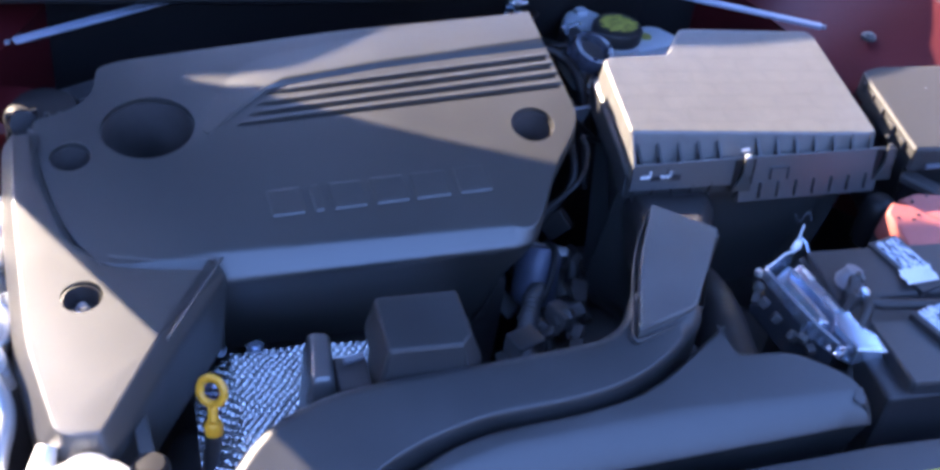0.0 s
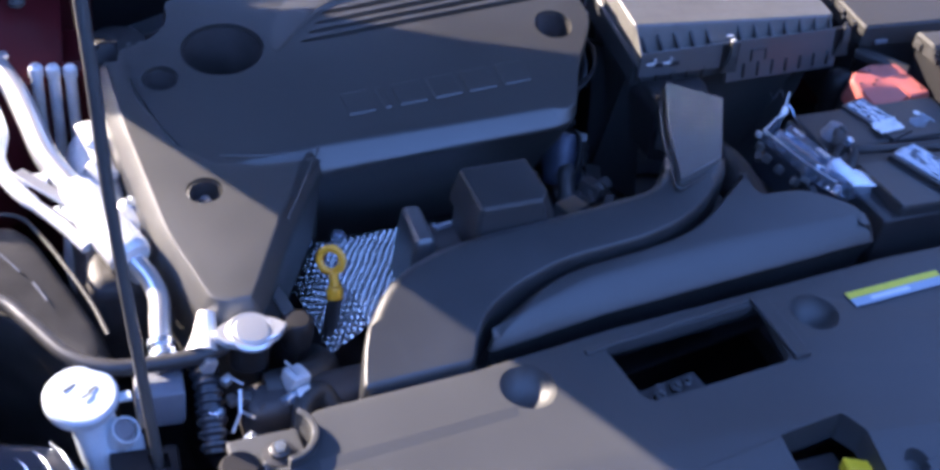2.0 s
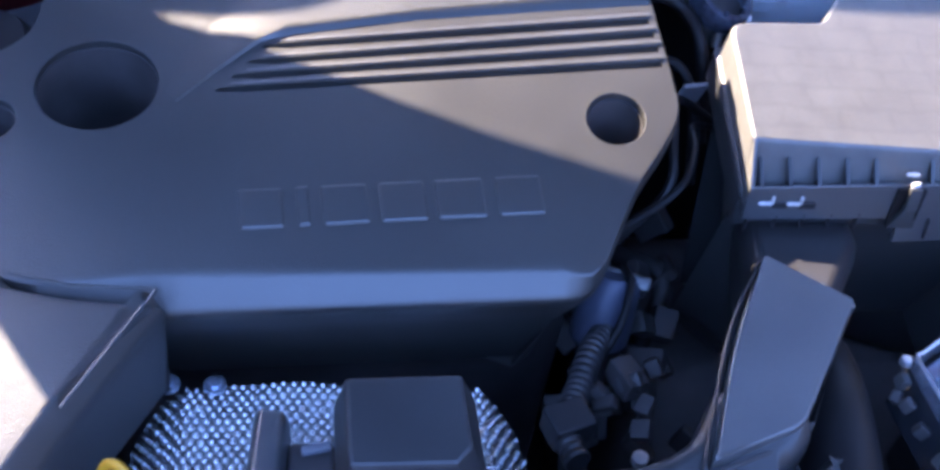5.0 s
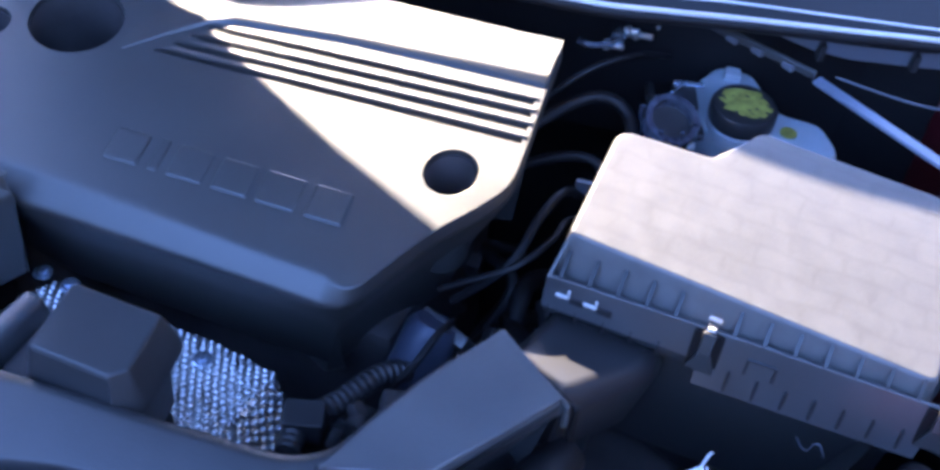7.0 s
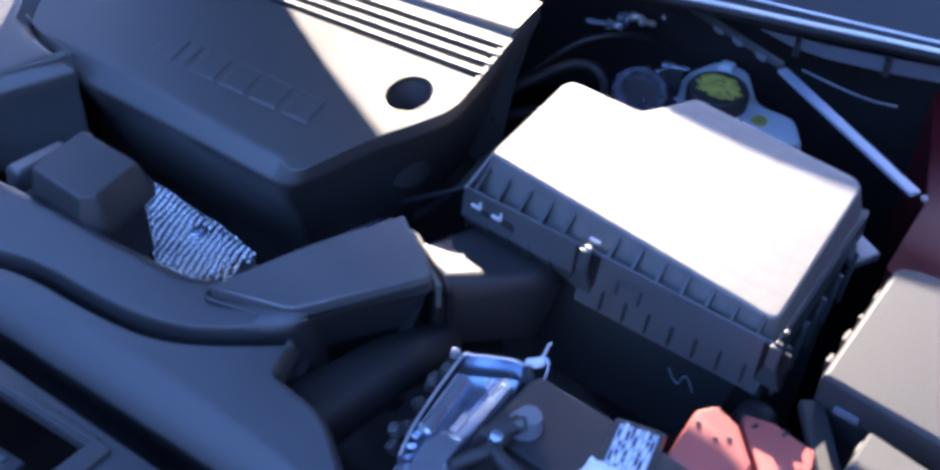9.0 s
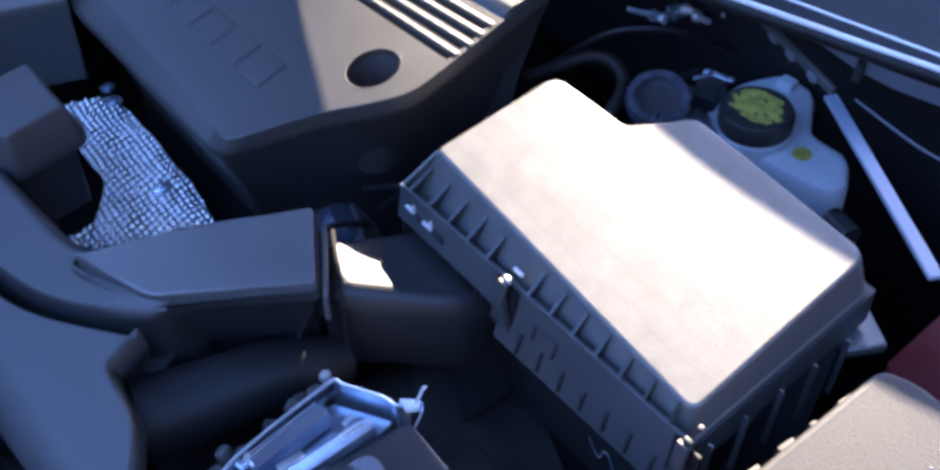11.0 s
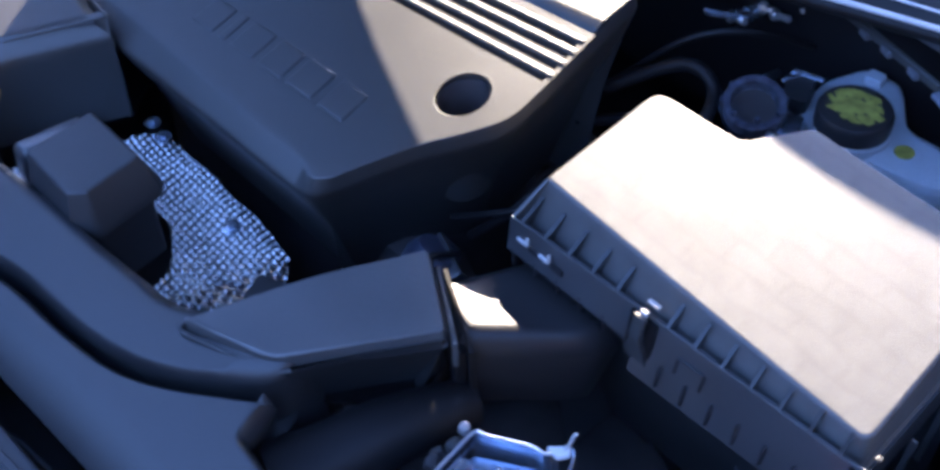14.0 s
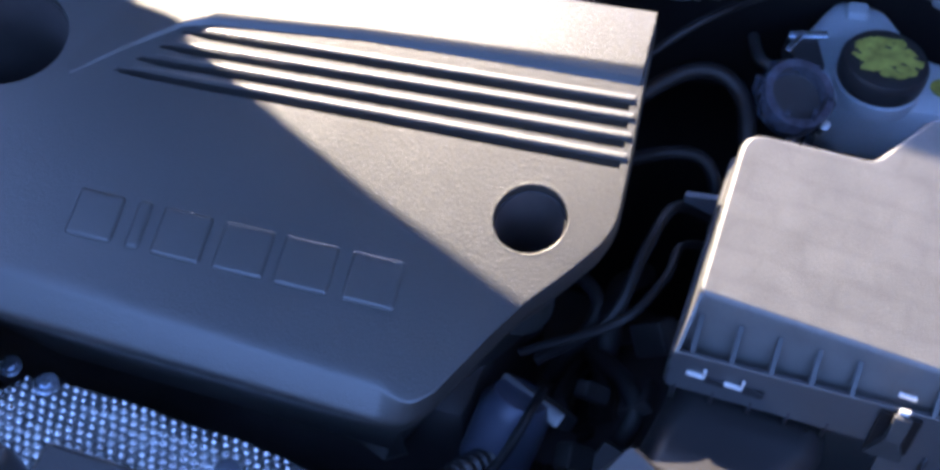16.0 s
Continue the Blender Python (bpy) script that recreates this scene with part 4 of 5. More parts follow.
for a, b, w_ in (((0.7655, 0.773, 0.8657), (0.7675, 0.757, 0.8668), 0.005), ((0.766, 0.73, 0.8692), (0.768, 0.711, 0.8705), 0.005), ((0.7545, 0.7735, 0.862), (0.757, 0.765, 0.862), 0.0035), ((0.7455, 0.701, 0.87), (0.752, 0.695, 0.87), 0.003)):
    part("worn_flat", ribbon(a, b, w_, 0.0016), BRIGHT, bracket, "bright worn steel")
part("foot_plate", solid(rounded([(0.7655, 0.661), (0.7925, 0.6555), (0.7925, 0.675), (0.783, 0.6845), (0.7805, 0.709), (0.764, 0.706), (0.758, 0.69)], 0.002, 2), [(0.001, 0.85), (0, 0.867), (0.0008, 0.8695), (0.002, 0.87)], lambda x, y: 0.04 * (y - 0.68)), STEEL, bracket)
part("foot_edge", sweep([(0.765, 0.6605, 0.8685), (0.7925, 0.655, 0.8685), (0.793, 0.675, 0.869), (0.7835, 0.6845, 0.8695)], 0.0009, 6, 0), BRIGHT, bracket)
part("edge_flange", join(*[block((0.008, 0.006, 0.012), pose(0.738 + 0.0045 * i, 0.705 - 0.009 * i, 0.857, 14 * i, 20, 25 * i), 0.0015) for i in range(5)]), STEEL, bracket)
part("hook", join(sweep([(0.7745, 0.8095, 0.868), (0.7765, 0.8125, 0.876), (0.778, 0.8145, 0.884), (0.7795, 0.8155, 0.886)], 0.0011, 8), solid(rounded([(0.764, 0.8035), (0.775, 0.8025), (0.7805, 0.8095), (0.776, 0.8145), (0.7705, 0.8095)], 0.002, 2), [(0, 0.866), (0, 0.8685), (0.0008, 0.8695)], lambda x, y: 0.25 * (y - 0.808))), PALEM, bracket, "bright bent hook")
part("wire", sweep([(0.779, 0.8125, 0.872), (0.7835, 0.8085, 0.868), (0.786, 0.8, 0.858)], 0.0009, 6), STEEL, bracket)
part("bolt", lathe([(0, 0), (0.0045, 0), (0.004, 0.005), (0, 0.006)], (0.7175, 0.775, 0.862), n=6), BRIGHT, bracket)
for i, (bx, by, bz) in enumerate(((0.7165, 0.766, 0.853), (0.7155, 0.748, 0.85), (0.72, 0.728, 0.848), (0.727, 0.705, 0.846), (0.712, 0.757, 0.846), (0.734, 0.683, 0.85), (0.728, 0.692, 0.856))):
    part("clip", block((0.008, 0.010, 0.010), pose(bx, by, bz, 15 * i, 20, 35 * i), 0.002), (RODM, VOID, BLACK)[i % 3], bracket)
neg = thing("negative_terminal", "dull lead battery clamp with black cable", "terminal", (0.80, 0.745, 0.87))
part("clamp", lathe([(0, 0), (0.013, 0), (0.014, 0.008), (0.010, 0.016), (0.009, 0.02), (0, 0.021)], (0.803, 0.752, 0.86), (0.2, 0.1, 1), 16), STRIP, neg)
part("clamp_bolt", lathe([(0, 0), (0.004, 0), (0.004, 0.016), (0.006, 0.017), (0.006, 0.021), (0, 0.022)], (0.792, 0.735, 0.872), (0.8, 0.5, 0.3), 8), RODM, neg)
part("clamp_nut", lathe([(0, 0), (0.006, 0), (0.005, 0.005), (0, 0.006)], (0.8, 0.722, 0.878), (0.2, -0.3, 1), 6), STEEL, neg)
part("clamp_jaw", join(block((0.03, 0.013, 0.011), pose(0.798, 0.735, 0.873, 10, -8, 60), 0.003), block((0.012, 0.008, 0.02), pose(0.79, 0.72, 0.87, 0, 20, 20), 0.002)), VOID, neg)
part("cable", sweep([(0.80, 0.735, 0.87), (0.80, 0.71, 0.873), (0.785, 0.69, 0.86), (0.775, 0.66, 0.82)], 0.006, 10), RUBBER, neg)

# fuse boxes
fuse = thing("fuse_box", "grey plastic fuse box with toothed lid edge", "fuse box", (1.05, 0.98, 0.88))


def zfu(x, y):
    return 0.9135 + 0.12 * (y - 1.04)


part("lid", solid(rounded([(0.957, 0.912), (1.2, 0.905), (1.2, 1.05), (0.975, 1.052), (0.953, 1.043)], [0.004, 0.01, 0.01, 0.01, 0.008]), [(0, -0.028), (0, -0.004), (0.002, -0.001), (0.005, 0)], zfu), FUSE, fuse)
part("base", solid(rounded([(0.957, 0.914), (1.19, 0.91), (1.19, 1.045), (0.965, 1.045)], 0.008), [(0.02, -0.16), (0, -0.028)], zfu), BLACK, fuse)
for y, s in ((1.03, 0.008), (1.012, 0.012), (0.985, 0.006), (0.962, 0.014), (0.935, 0.01)):
    part("tooth", block((0.006, s, 0.012), pose(0.9548, y, zfu(0.95, y) - 0.011), 0.0015), FUSE, fuse)
part("catch", block((0.02, 0.004, 0.006), pose(0.985, 0.908, 0.877), 0.001), STRIP, fuse)
part("dot", lathe([(0, 0), (0.0013, 0), (0, 0.0012)], (1.02, 1.01, zfu(1.02, 1.01)), n=8), STRIP, fuse)
single("round_stopper", lathe([(0, -0.05), (0.017, -0.05), (0.019, -0.01), (0.017, 0.004), (0.011, 0.01), (0, 0.012)], (0.925, 0.893, 0.838), n=20), JET, "black round rubber stopper beside the filter housing", "stopper")
relay = thing("relay_box", "grey speckled plastic relay box in front of the fuse box", "relay box", (1.05, 0.82, 0.86))


def zr(x, y):
    return 0.9055 + 0.02 * (y - 0.88)


part("lid", solid(rounded([(1.013, 0.76), (1.1, 0.75), (1.11, 0.872), (1.01, 0.882)], 0.004), [(0, -0.02), (0, -0.003), (0.003, 0)], zr), FUSE, relay)
part("base", solid(rounded([(1.016, 0.764), (1.1, 0.755), (1.105, 0.868), (1.014, 0.878)], 0.004), [(0.008, -0.1), (0, -0.02)], zr), BLACK, relay)
for y in (0.87, 0.835, 0.8):
    part("tooth", block((0.006, 0.012, 0.01), pose(1.0105, y, 0.892), 0.0015), FUSE, relay)
part("rail", ribbon((0.955, 0.915, 0.862), (1.0, 0.86, 0.86), 0.02, 0.012), RUBBER, relay)

# ================= brake fluid reservoir =================
res = thing("brake_fluid_reservoir", "milky plastic brake fluid reservoir with black cap", "reservoir", (0.72, 1.19, 0.85))
part("tank", solid(rounded([(0.655, 1.18), (0.69, 1.16), (0.79, 1.18), (0.80, 1.197), (0.775, 1.228), (0.735, 1.225), (0.70, 1.268), (0.665, 1.265), (0.65, 1.225)], 0.012), [(0.012, 0.80), (0.0, 0.82), (0, 0.858), (0.003, 0.865), (0.009, 0.868)], lambda x, y: 0.03 * (y - 1.19)), WHITEP, res)
part("filler_neck", lathe([(0.031, 0), (0.031, 0.012), (0.028, 0.014), (0, 0.014)], (0.706, 1.188, 0.86)), WHITEP, res)
cap = part("cap", lathe([(0.0, 0), (0.030, 0), (0.0305, 0.003), (0.0305, 0.013), (0.0285, 0.0165), (0.02, 0.0175), (0, 0.0175)], (0.706, 1.187, 0.8755), n=40), BLACK, res, "black screw cap with worn yellow print")
bm = bmesh.new()
cap_rng = random.Random(4)
for i in range(150):
    a, r = cap_rng.uniform(0, 6.283), 0.0215 * math.sqrt(cap_rng.random())
    s = 0.0012 + 0.0022 * cap_rng.random()
    tilt = cap_rng.uniform(-0.3, 0.3)
    cx, cy, w2, h2 = 0.706 + r * math.cos(a), 1.187 + 0.86 * r * math.sin(a), s * 1.6, s * 0.7
    bm.faces.new([bm.verts.new((cx + u * w2 * math.cos(tilt) - v * h2 * math.sin(tilt), cy + u * w2 * math.sin(tilt) + v * h2 * math.cos(tilt), 0.8935 + 0.000004 * i)) for u, v in ((-1, -1), (1, -0.8), (0.9, 1), (-0.8, 0.9))])
part("yellow_print", bm, CAPY, cap)
part("yellow_spot", lathe([(0, 0), (0.008, 0), (0.008, 0.0008), (0, 0.001)], (0.75, 1.197, 0.8685), n=18), CAPY, res)
part("sensor_block", block((0.016, 0.014, 0.01), pose(0.682, 1.25, 0.872, 0, 0, 10), 0.003), WHITEP, res)
part("outlet", join(lathe([(0, 0), (0.010, 0), (0.010, 0.025), (0, 0.025)], (0.803, 1.178, 0.85), (1, -0.2, 0), 14)), BLACK, res)
part("bracket", join(block((0.03, 0.02, 0.008), pose(0.665, 1.155, 0.868, 0, 0, 30), 0.002), block((0.008, 0.03, 0.03), pose(0.672, 1.15, 0.845), 0.002)), STEEL, res)
splug = thing("fluid_sensor_plug", "black sensor plug with metal clip on the reservoir", "plug", (0.655, 1.19, 0.87))
part("body", block((0.022, 0.03, 0.022), pose(0.652, 1.188, 0.872, 10, 0, 25), 0.003), BLACK, splug)
part("spring_clip", join(ribbon((0.638, 1.195, 0.885), (0.664, 1.203, 0.886), 0.006, 0.002), ribbon((0.64, 1.18, 0.884), (0.648, 1.2, 0.886), 0.004, 0.002)), STEEL, splug)
part("lead", sweep([(0.645, 1.18, 0.872), (0.632, 1.17, 0.875), (0.622, 1.18, 0.872), (0.615, 1.21, 0.86)], 0.0045, 10), BLACK, splug)
part("lead", sweep([(0.66, 1.17, 0.865), (0.664, 1.15, 0.86), (0.66, 1.13, 0.84)], 0.005, 10), HOUSE, splug)
plug = thing("ribbed_coupling", "dark round coupling with a translucent collar", "coupling", (0.64, 1.125, 0.88))
part("collar", lathe([(0.018, 0), (0.0245, 0), (0.027, 0.012), (0.0245, 0.02), (0.019, 0.02), (0.018, 0.01)], (0.65, 1.1315, 0.882), (0.25, -0.3, 1), 24), CLEARP, plug)
part("core", lathe([(0, 0), (0.018, 0), (0.018, 0.012), (0, 0.013)], (0.65, 1.1315, 0.88), (0.25, -0.3, 1), 20), VOID, plug)
for i in range(8):
    a = i * 0.785
    part("collar_rib", block((0.004, 0.004, 0.016), pose(0.65 + 0.0245 * math.cos(a), 1.1315 + 0.0245 * math.sin(a), 0.892), 0.001), CLEARP, plug)
part("valve", lathe([(0, 0), (0.004, 0), (0.004, 0.012), (0, 0.013)], (0.675, 1.125, 0.872), (0.1, -0.4, 1), 10), BRIGHT, plug)

# ================= middle: heat shield, boxes, dipstick =================
def shield_mesh():
    poly = [(0.178, 0.645), (0.178, 0.79), (0.198, 0.818), (0.255, 0.828), (0.375, 0.829), (0.43, 0.821), (0.454, 0.797), (0.464, 0.75), (0.474, 0.70), (0.474, 0.632), (0.412, 0.628), (0.412, 0.69), (0.405, 0.72), (0.385, 0.737), (0.345, 0.7585), (0.29, 0.757), (0.285, 0.632)]

    def inside(x, y):
        c = False
        for i in range(len(poly)):
            (x0, y0), (x1, y1) = poly[i - 1], poly[i]
            if (y0 > y) != (y1 > y) and x < (x1 - x0) * (y - y0) / (y1 - y0) + x0:
                c = not c
        return c

    bm = bmesh.new()
    st, vs = 0.001, {}
    p = 0.0074

    def height(x, y):
        z = 0.764 + 0.28 * max(0, 0.815 - y) - 0.5 * max(0, y - 0.815) - 0.9 * max(0, 0.215 - x)
        z -= 0.9 * max(0, x - 0.432)
        z += 0.002 * math.sin(61 * x + 37 * y) * math.sin(83 * y - 29 * x + 1) + 0.0005 * math.sin(190 * x - 140 * y) * math.sin(170 * y + 90 * x)
        u, w_ = (x + 0.0006 * math.sin(90 * y)) / p, (y + 0.0006 * math.sin(80 * x)) / (p * 0.866)
        row = round(w_)
        fx = u - (0.5 if row % 2 else 0.0)
        col = round(fx)
        jx, jy, js = [math.sin(col * 12.99 + row * 78.23 + k) * 43.7 % 1.0 - 0.5 for k in (0.0, 2.1, 4.4)]
        d = math.hypot((fx - col - 0.14 * jx) * p, (w_ - row - 0.14 * jy) * p * 0.866)
        return z + (0.0044 + 0.0012 * js) * math.exp(-(d / 0.0022) ** 2)

    for i in range(int(0.315 / st)):
        for j in range(int(0.22 / st)):
            x, y = 0.17 + i * st, 0.625 + j * st
            if inside(x, y):
                for k in ((i, j), (i + 1, j), (i + 1, j + 1), (i, j + 1)):
                    if k not in vs:
                        vx, vy = 0.17 + k[0] * st, 0.625 + k[1] * st
                        vs[k] = bm.verts.new((vx, vy, height(vx, vy)))
                bm.faces.new([vs[k] for k in ((i, j), (i + 1, j), (i + 1, j + 1), (i, j + 1))])
    return bm


shield = thing("heat_shield", "embossed aluminium heat shield over the exhaust manifold", "heat shield", (0.31, 0.74, 0.75))
part("sheet", shield_mesh(), SHIELD, shield, angle=80)
for sx, sy, sz in ((0.237, 0.815, 0.776), (0.203, 0.822, 0.768), (0.375, 0.80, 0.772), (0.40, 0.69, 0.802)):
    part("fixing", join(lathe([(0.004, 0), (0.0085, 0), (0.0085, 0.0012), (0.007, 0.002), (0.004, 0.002)], (sx, sy, sz), n=16), lathe([(0, 0), (0.0045, 0), (0.004, 0.004), (0, 0.0045)], (sx, sy, sz + 0.001), n=6)), STEEL, shield)

sbox = thing("sensor_box", "grey plastic cap box behind the intake duct", "box", (0.365, 0.7, 0.86))
sbo = rounded([(0.327, 0.6715), (0.392, 0.6725), (0.402, 0.684), (0.398, 0.733), (0.3245, 0.731)], [0.005, 0.002, 0.002, 0.004, 0.005], 3)


def zsb(x, y):
    return 0.907 + 0.1 * (y - 0.675)


part("lid", solid(sbo, [(-0.0055, -0.036), (-0.005, -0.028), (-0.0008, -0.008), (0.0, -0.0028, 1), (0.0014, -0.0006, 1), (0.0032, 0.0, 1)], zsb, w=lambda x, y: 2.0 if x > 0.392 else 1.0), DUCT, sbox, angle=16)
part("body", solid(sbo, [(0.0, -0.1), (0.0, -0.031)], zsb), BLACK, sbox)
post = thing("connector_post", "dark grey upright plastic connector", "connector", (0.28, 0.705, 0.84))
part("body", solid(rounded([(0.266, 0.678), (0.287, 0.678), (0.291, 0.735), (0.271, 0.738)], 0.006), [(-0.004, -0.1), (-0.002, -0.02), (0, -0.005), (0.003, -0.001), (0.005, 0)], lambda x, y: 0.872), HOUSE, post)
part("side_block", block((0.03, 0.045, 0.05), pose(0.306, 0.698, 0.83), 0.004), VOID, post)
part("lock", ribbon((0.30, 0.712, 0.857), (0.318, 0.716, 0.857), 0.006, 0.004), STRIP, post)

dip = thing("dipstick", "yellow plastic oil dipstick with ring handle", "dipstick", (0.188, 0.69, 0.85))


def ring_bm(at, r, t, tilt):
    bm = bmesh.new()
    m = Matrix.Translation(at) @ Vector((0, 0, 1)).rotation_difference(Vector(tilt)).to_matrix().to_4x4()
    n, k = 32, 10
    vs = [[bm.verts.new(m @ Vector(((r + t * math.cos(b)) * math.cos(a), (r + t * math.cos(b)) * math.sin(a), 0.8 * t * math.sin(b)))) for b in [2 * math.pi * j / k for j in range(k)]] for a in [2 * math.pi * i / n for i in range(n)]]
    for i in range(n):
        for j in range(k):
            bm.faces.new((vs[i][j], vs[(i + 1) % n][j], vs[(i + 1) % n][(j + 1) % k], vs[i][(j + 1) % k]))
    return bm


part("ring", ring_bm((0.188, 0.695, 0.853), 0.0115, 0.0038, (-0.58, -0.70, 0.41)), YELLOW, dip)
part("stem", join(sweep([(0.188, 0.686, 0.845), (0.188, 0.679, 0.834)], 0.0045, 10, 0), lathe([(0, 0), (0.008, 0), (0.008, 0.008), (0.006, 0.012), (0, 0.012)], (0.188, 0.677, 0.822), (0, 0.25, 1), 16)), YELLOW, dip)
part("tube", sweep([(0.188, 0.677, 0.824), (0.185, 0.68, 0.76), (0.19, 0.70, 0.66)], 0.007, 10), RUBBER, dip)

# connectors and hoses between cover, duct and filter housing
harn = thing("wiring_harness", "black wiring harness with plugs beside the engine cover", "wiring harness", (0.5, 0.8, 0.78))
part("sleeve", sweep([(0.49, 0.735, 0.80), (0.485, 0.765, 0.795), (0.50, 0.80, 0.79), (0.515, 0.835, 0.79), (0.53, 0.86, 0.78)], 0.009, 14, ribs=(0.006, 0.0015)), BLACK, harn)
part("plug", block((0.032, 0.026, 0.026), pose(0.487, 0.768, 0.797, 0, 0, 20), 0.003), BLACK, harn)
part("bolt", lathe([(0, 0), (0.006, 0), (0.006, 0.006), (0, 0.007)], (0.533, 0.735, 0.80), n=8), BRIGHT, harn)
part("plug", block((0.02, 0.03, 0.02), pose(0.54, 0.815, 0.785, 0, 10, 25), 0.003), VOID, harn)
part("wire", sweep([(0.55, 0.91, 0.80), (0.548, 0.88, 0.815), (0.54, 0.855, 0.80), (0.528, 0.84, 0.78)], 0.003, 8), JET, harn)
part("wire", sweep([(0.64, 1.05, 0.83), (0.60, 1.03, 0.87), (0.588, 0.985, 0.872), (0.58, 0.945, 0.85), (0.54, 0.93, 0.80)], 0.004, 8), JET, harn)
part("wire", sweep([(0.53, 0.92, 0.82), (0.585, 0.94, 0.855), (0.605, 0.975, 0.865), (0.612, 1.01, 0.86), (0.66, 1.03, 0.83)], 0.003, 8), JET, harn)
part("wire", sweep([(0.53, 1.09, 0.86), (0.58, 1.125, 0.895), (0.615, 1.125, 0.89), (0.632, 1.09, 0.87), (0.64, 1.05, 0.80)], 0.006, 10), JET, harn)
part("wire", sweep([(0.53, 1.06, 0.84), (0.58, 1.075, 0.865), (0.61, 1.075, 0.865), (0.625, 1.05, 0.84), (0.63, 1.02, 0.78)], 0.005, 10), JET, harn)
part("wire", sweep([(0.52, 1.12, 0.85), (0.565, 1.15, 0.90), (0.60, 1.19, 0.905), (0.62, 1.25, 0.87)], 0.003, 8), JET, harn)
for at, w_ in (((0.566, 1.197, 0.90), 0.02), ((0.578, 1.222, 0.903), 0.014), ((0.584, 1.232, 0.895), 0.02), ((0.6, 1.25, 0.9), 0.012)):
    part("fitting", lathe([(0, 0), (0.004, 0), (0.0055, 0.002), (0.0055, 0.005), (0.003, 0.007), (0.003, w_), (0, w_)], at, (0.8, 0.3 - w_ * 20, 0.2), 12), BRIGHT, harn, "bright metal fitting")
part("hose_clip", join(sweep([(0.545, 1.19, 0.90), (0.56, 1.18, 0.908), (0.58, 1.2, 0.906), (0.575, 1.225, 0.9)], 0.003, 8), block((0.012, 0.012, 0.012), pose(0.575, 1.215, 0.9), 0.002)), STEEL, harn)
part("tag", block((0.022, 0.004, 0.03), pose(0.612, 1.037, 0.87, 20, 0, 10), 0.001), STRIP, harn, "pale grey tag")
motor = thing("starter_motor", "grey metal housing deep below the cover corner", "motor", (0.52, 0.88, 0.76))
part("housing", lathe([(0, 0), (0.02, 0), (0.024, 0.006), (0.024, 0.05), (0.018, 0.06), (0, 0.06)], (0.53, 0.868, 0.755), (0.15, 0.5, 0.85), 20), MOTORM, motor)
part("flange", block((0.05, 0.012, 0.04), pose(0.548, 0.908, 0.785, 30, 0, -20), 0.003), HOUSE, motor)
rng = random.Random(11)
clutter = thing("gearbox_fittings", "small dark fittings and plugs low on the gearbox", "fittings", (0.58, 0.9, 0.7))
for i in range(26):
    x, y = rng.uniform(0.5, 0.62), rng.uniform(0.76, 1.06)
    part("fitting", block((rng.uniform(0.012, 0.03), rng.uniform(0.012, 0.03), rng.uniform(0.012, 0.035)), pose(x, y, rng.uniform(0.68, 0.76), rng.uniform(0, 60), rng.uniform(0, 60), rng.uniform(0, 90)), 0.003), rng.choice((VOID, VOID, BLACK, RODM, VOID)), clutter)
for i in range(14):
    x, y = rng.uniform(0.5, 0.58), rng.uniform(0.765, 0.83)
    part("fitting", block((rng.uniform(0.008, 0.018), rng.uniform(0.008, 0.018), rng.uniform(0.01, 0.02)), pose(x, y, rng.uniform(0.76, 0.79), rng.uniform(0, 60), rng.uniform(0, 60), rng.uniform(0, 90)), 0.0025), rng.choice((VOID, VOID, BLACK, BLACK, VOID)), clutter)
for i in range(6):
    x, y = rng.uniform(0.52, 0.6), rng.uniform(0.8, 1.0)
    part("hose", sweep([(x, y, 0.66), (x + rng.uniform(-0.03, 0.03), y + 0.04, 0.72), (x + rng.uniform(-0.04, 0.04), y + 0.09, 0.70), (x, y + 0.14, 0.66)], rng.uniform(0.005, 0.01), 10), RUBBER, clutter)

# ================= left side: air conditioning pipes, radiator cap, washer bottle =================
acpipe = thing("air_conditioning_pipe", "bright aluminium air conditioning pipe with a fat muffler", "pipe", (-0.02, 0.82, 0.86))
part("muffler", lathe([(0, 0), (0.016, 0.0), (0.0195, 0.004), (0.0205, 0.010), (0.0205, 0.085), (0.018, 0.1), (0.012, 0.112), (0, 0.112)], (0.012, 0.728, 0.862), (-0.36, 0.92, 0.12), 28), ALU, acpipe)
part("upper_tube", sweep([(-0.026, 0.825, 0.876), (-0.043, 0.875, 0.88), (-0.05, 0.93, 0.882), (-0.058, 0.985, 0.884), (-0.072, 1.04, 0.885)], 0.0125, 14), BRIGHT, acpipe)
part("lower_tube", sweep([(0.012, 0.732, 0.858), (0.022, 0.712, 0.852), (0.026, 0.69, 0.845), (0.021, 0.66, 0.838), (0.018, 0.632, 0.828)], 0.0098, 14), BRIGHT, acpipe)
for i, d in enumerate((0.0, 0.010, 0.02)):
    part("collar", lathe([(0, 0), (0.0125 + 0.001 * i, 0), (0.0125 + 0.001 * i, 0.006), (0, 0.006)], (0.0185, 0.643 - 0.011 * i, 0.831 - 0.004 * i), (0.15, 0.9, 0.3), 20), STEEL, acpipe)
part("second_tube", sweep([(-0.11, 1.06, 0.88), (-0.088, 0.99, 0.88), (-0.08, 0.93, 0.878), (-0.087, 0.885, 0.876), (-0.075, 0.84, 0.872), (-0.045, 0.79, 0.868), (-0.025, 0.755, 0.862)], lambda t: 0.0078 if t < 0.75 else 0.006, 12), ALU, acpipe)
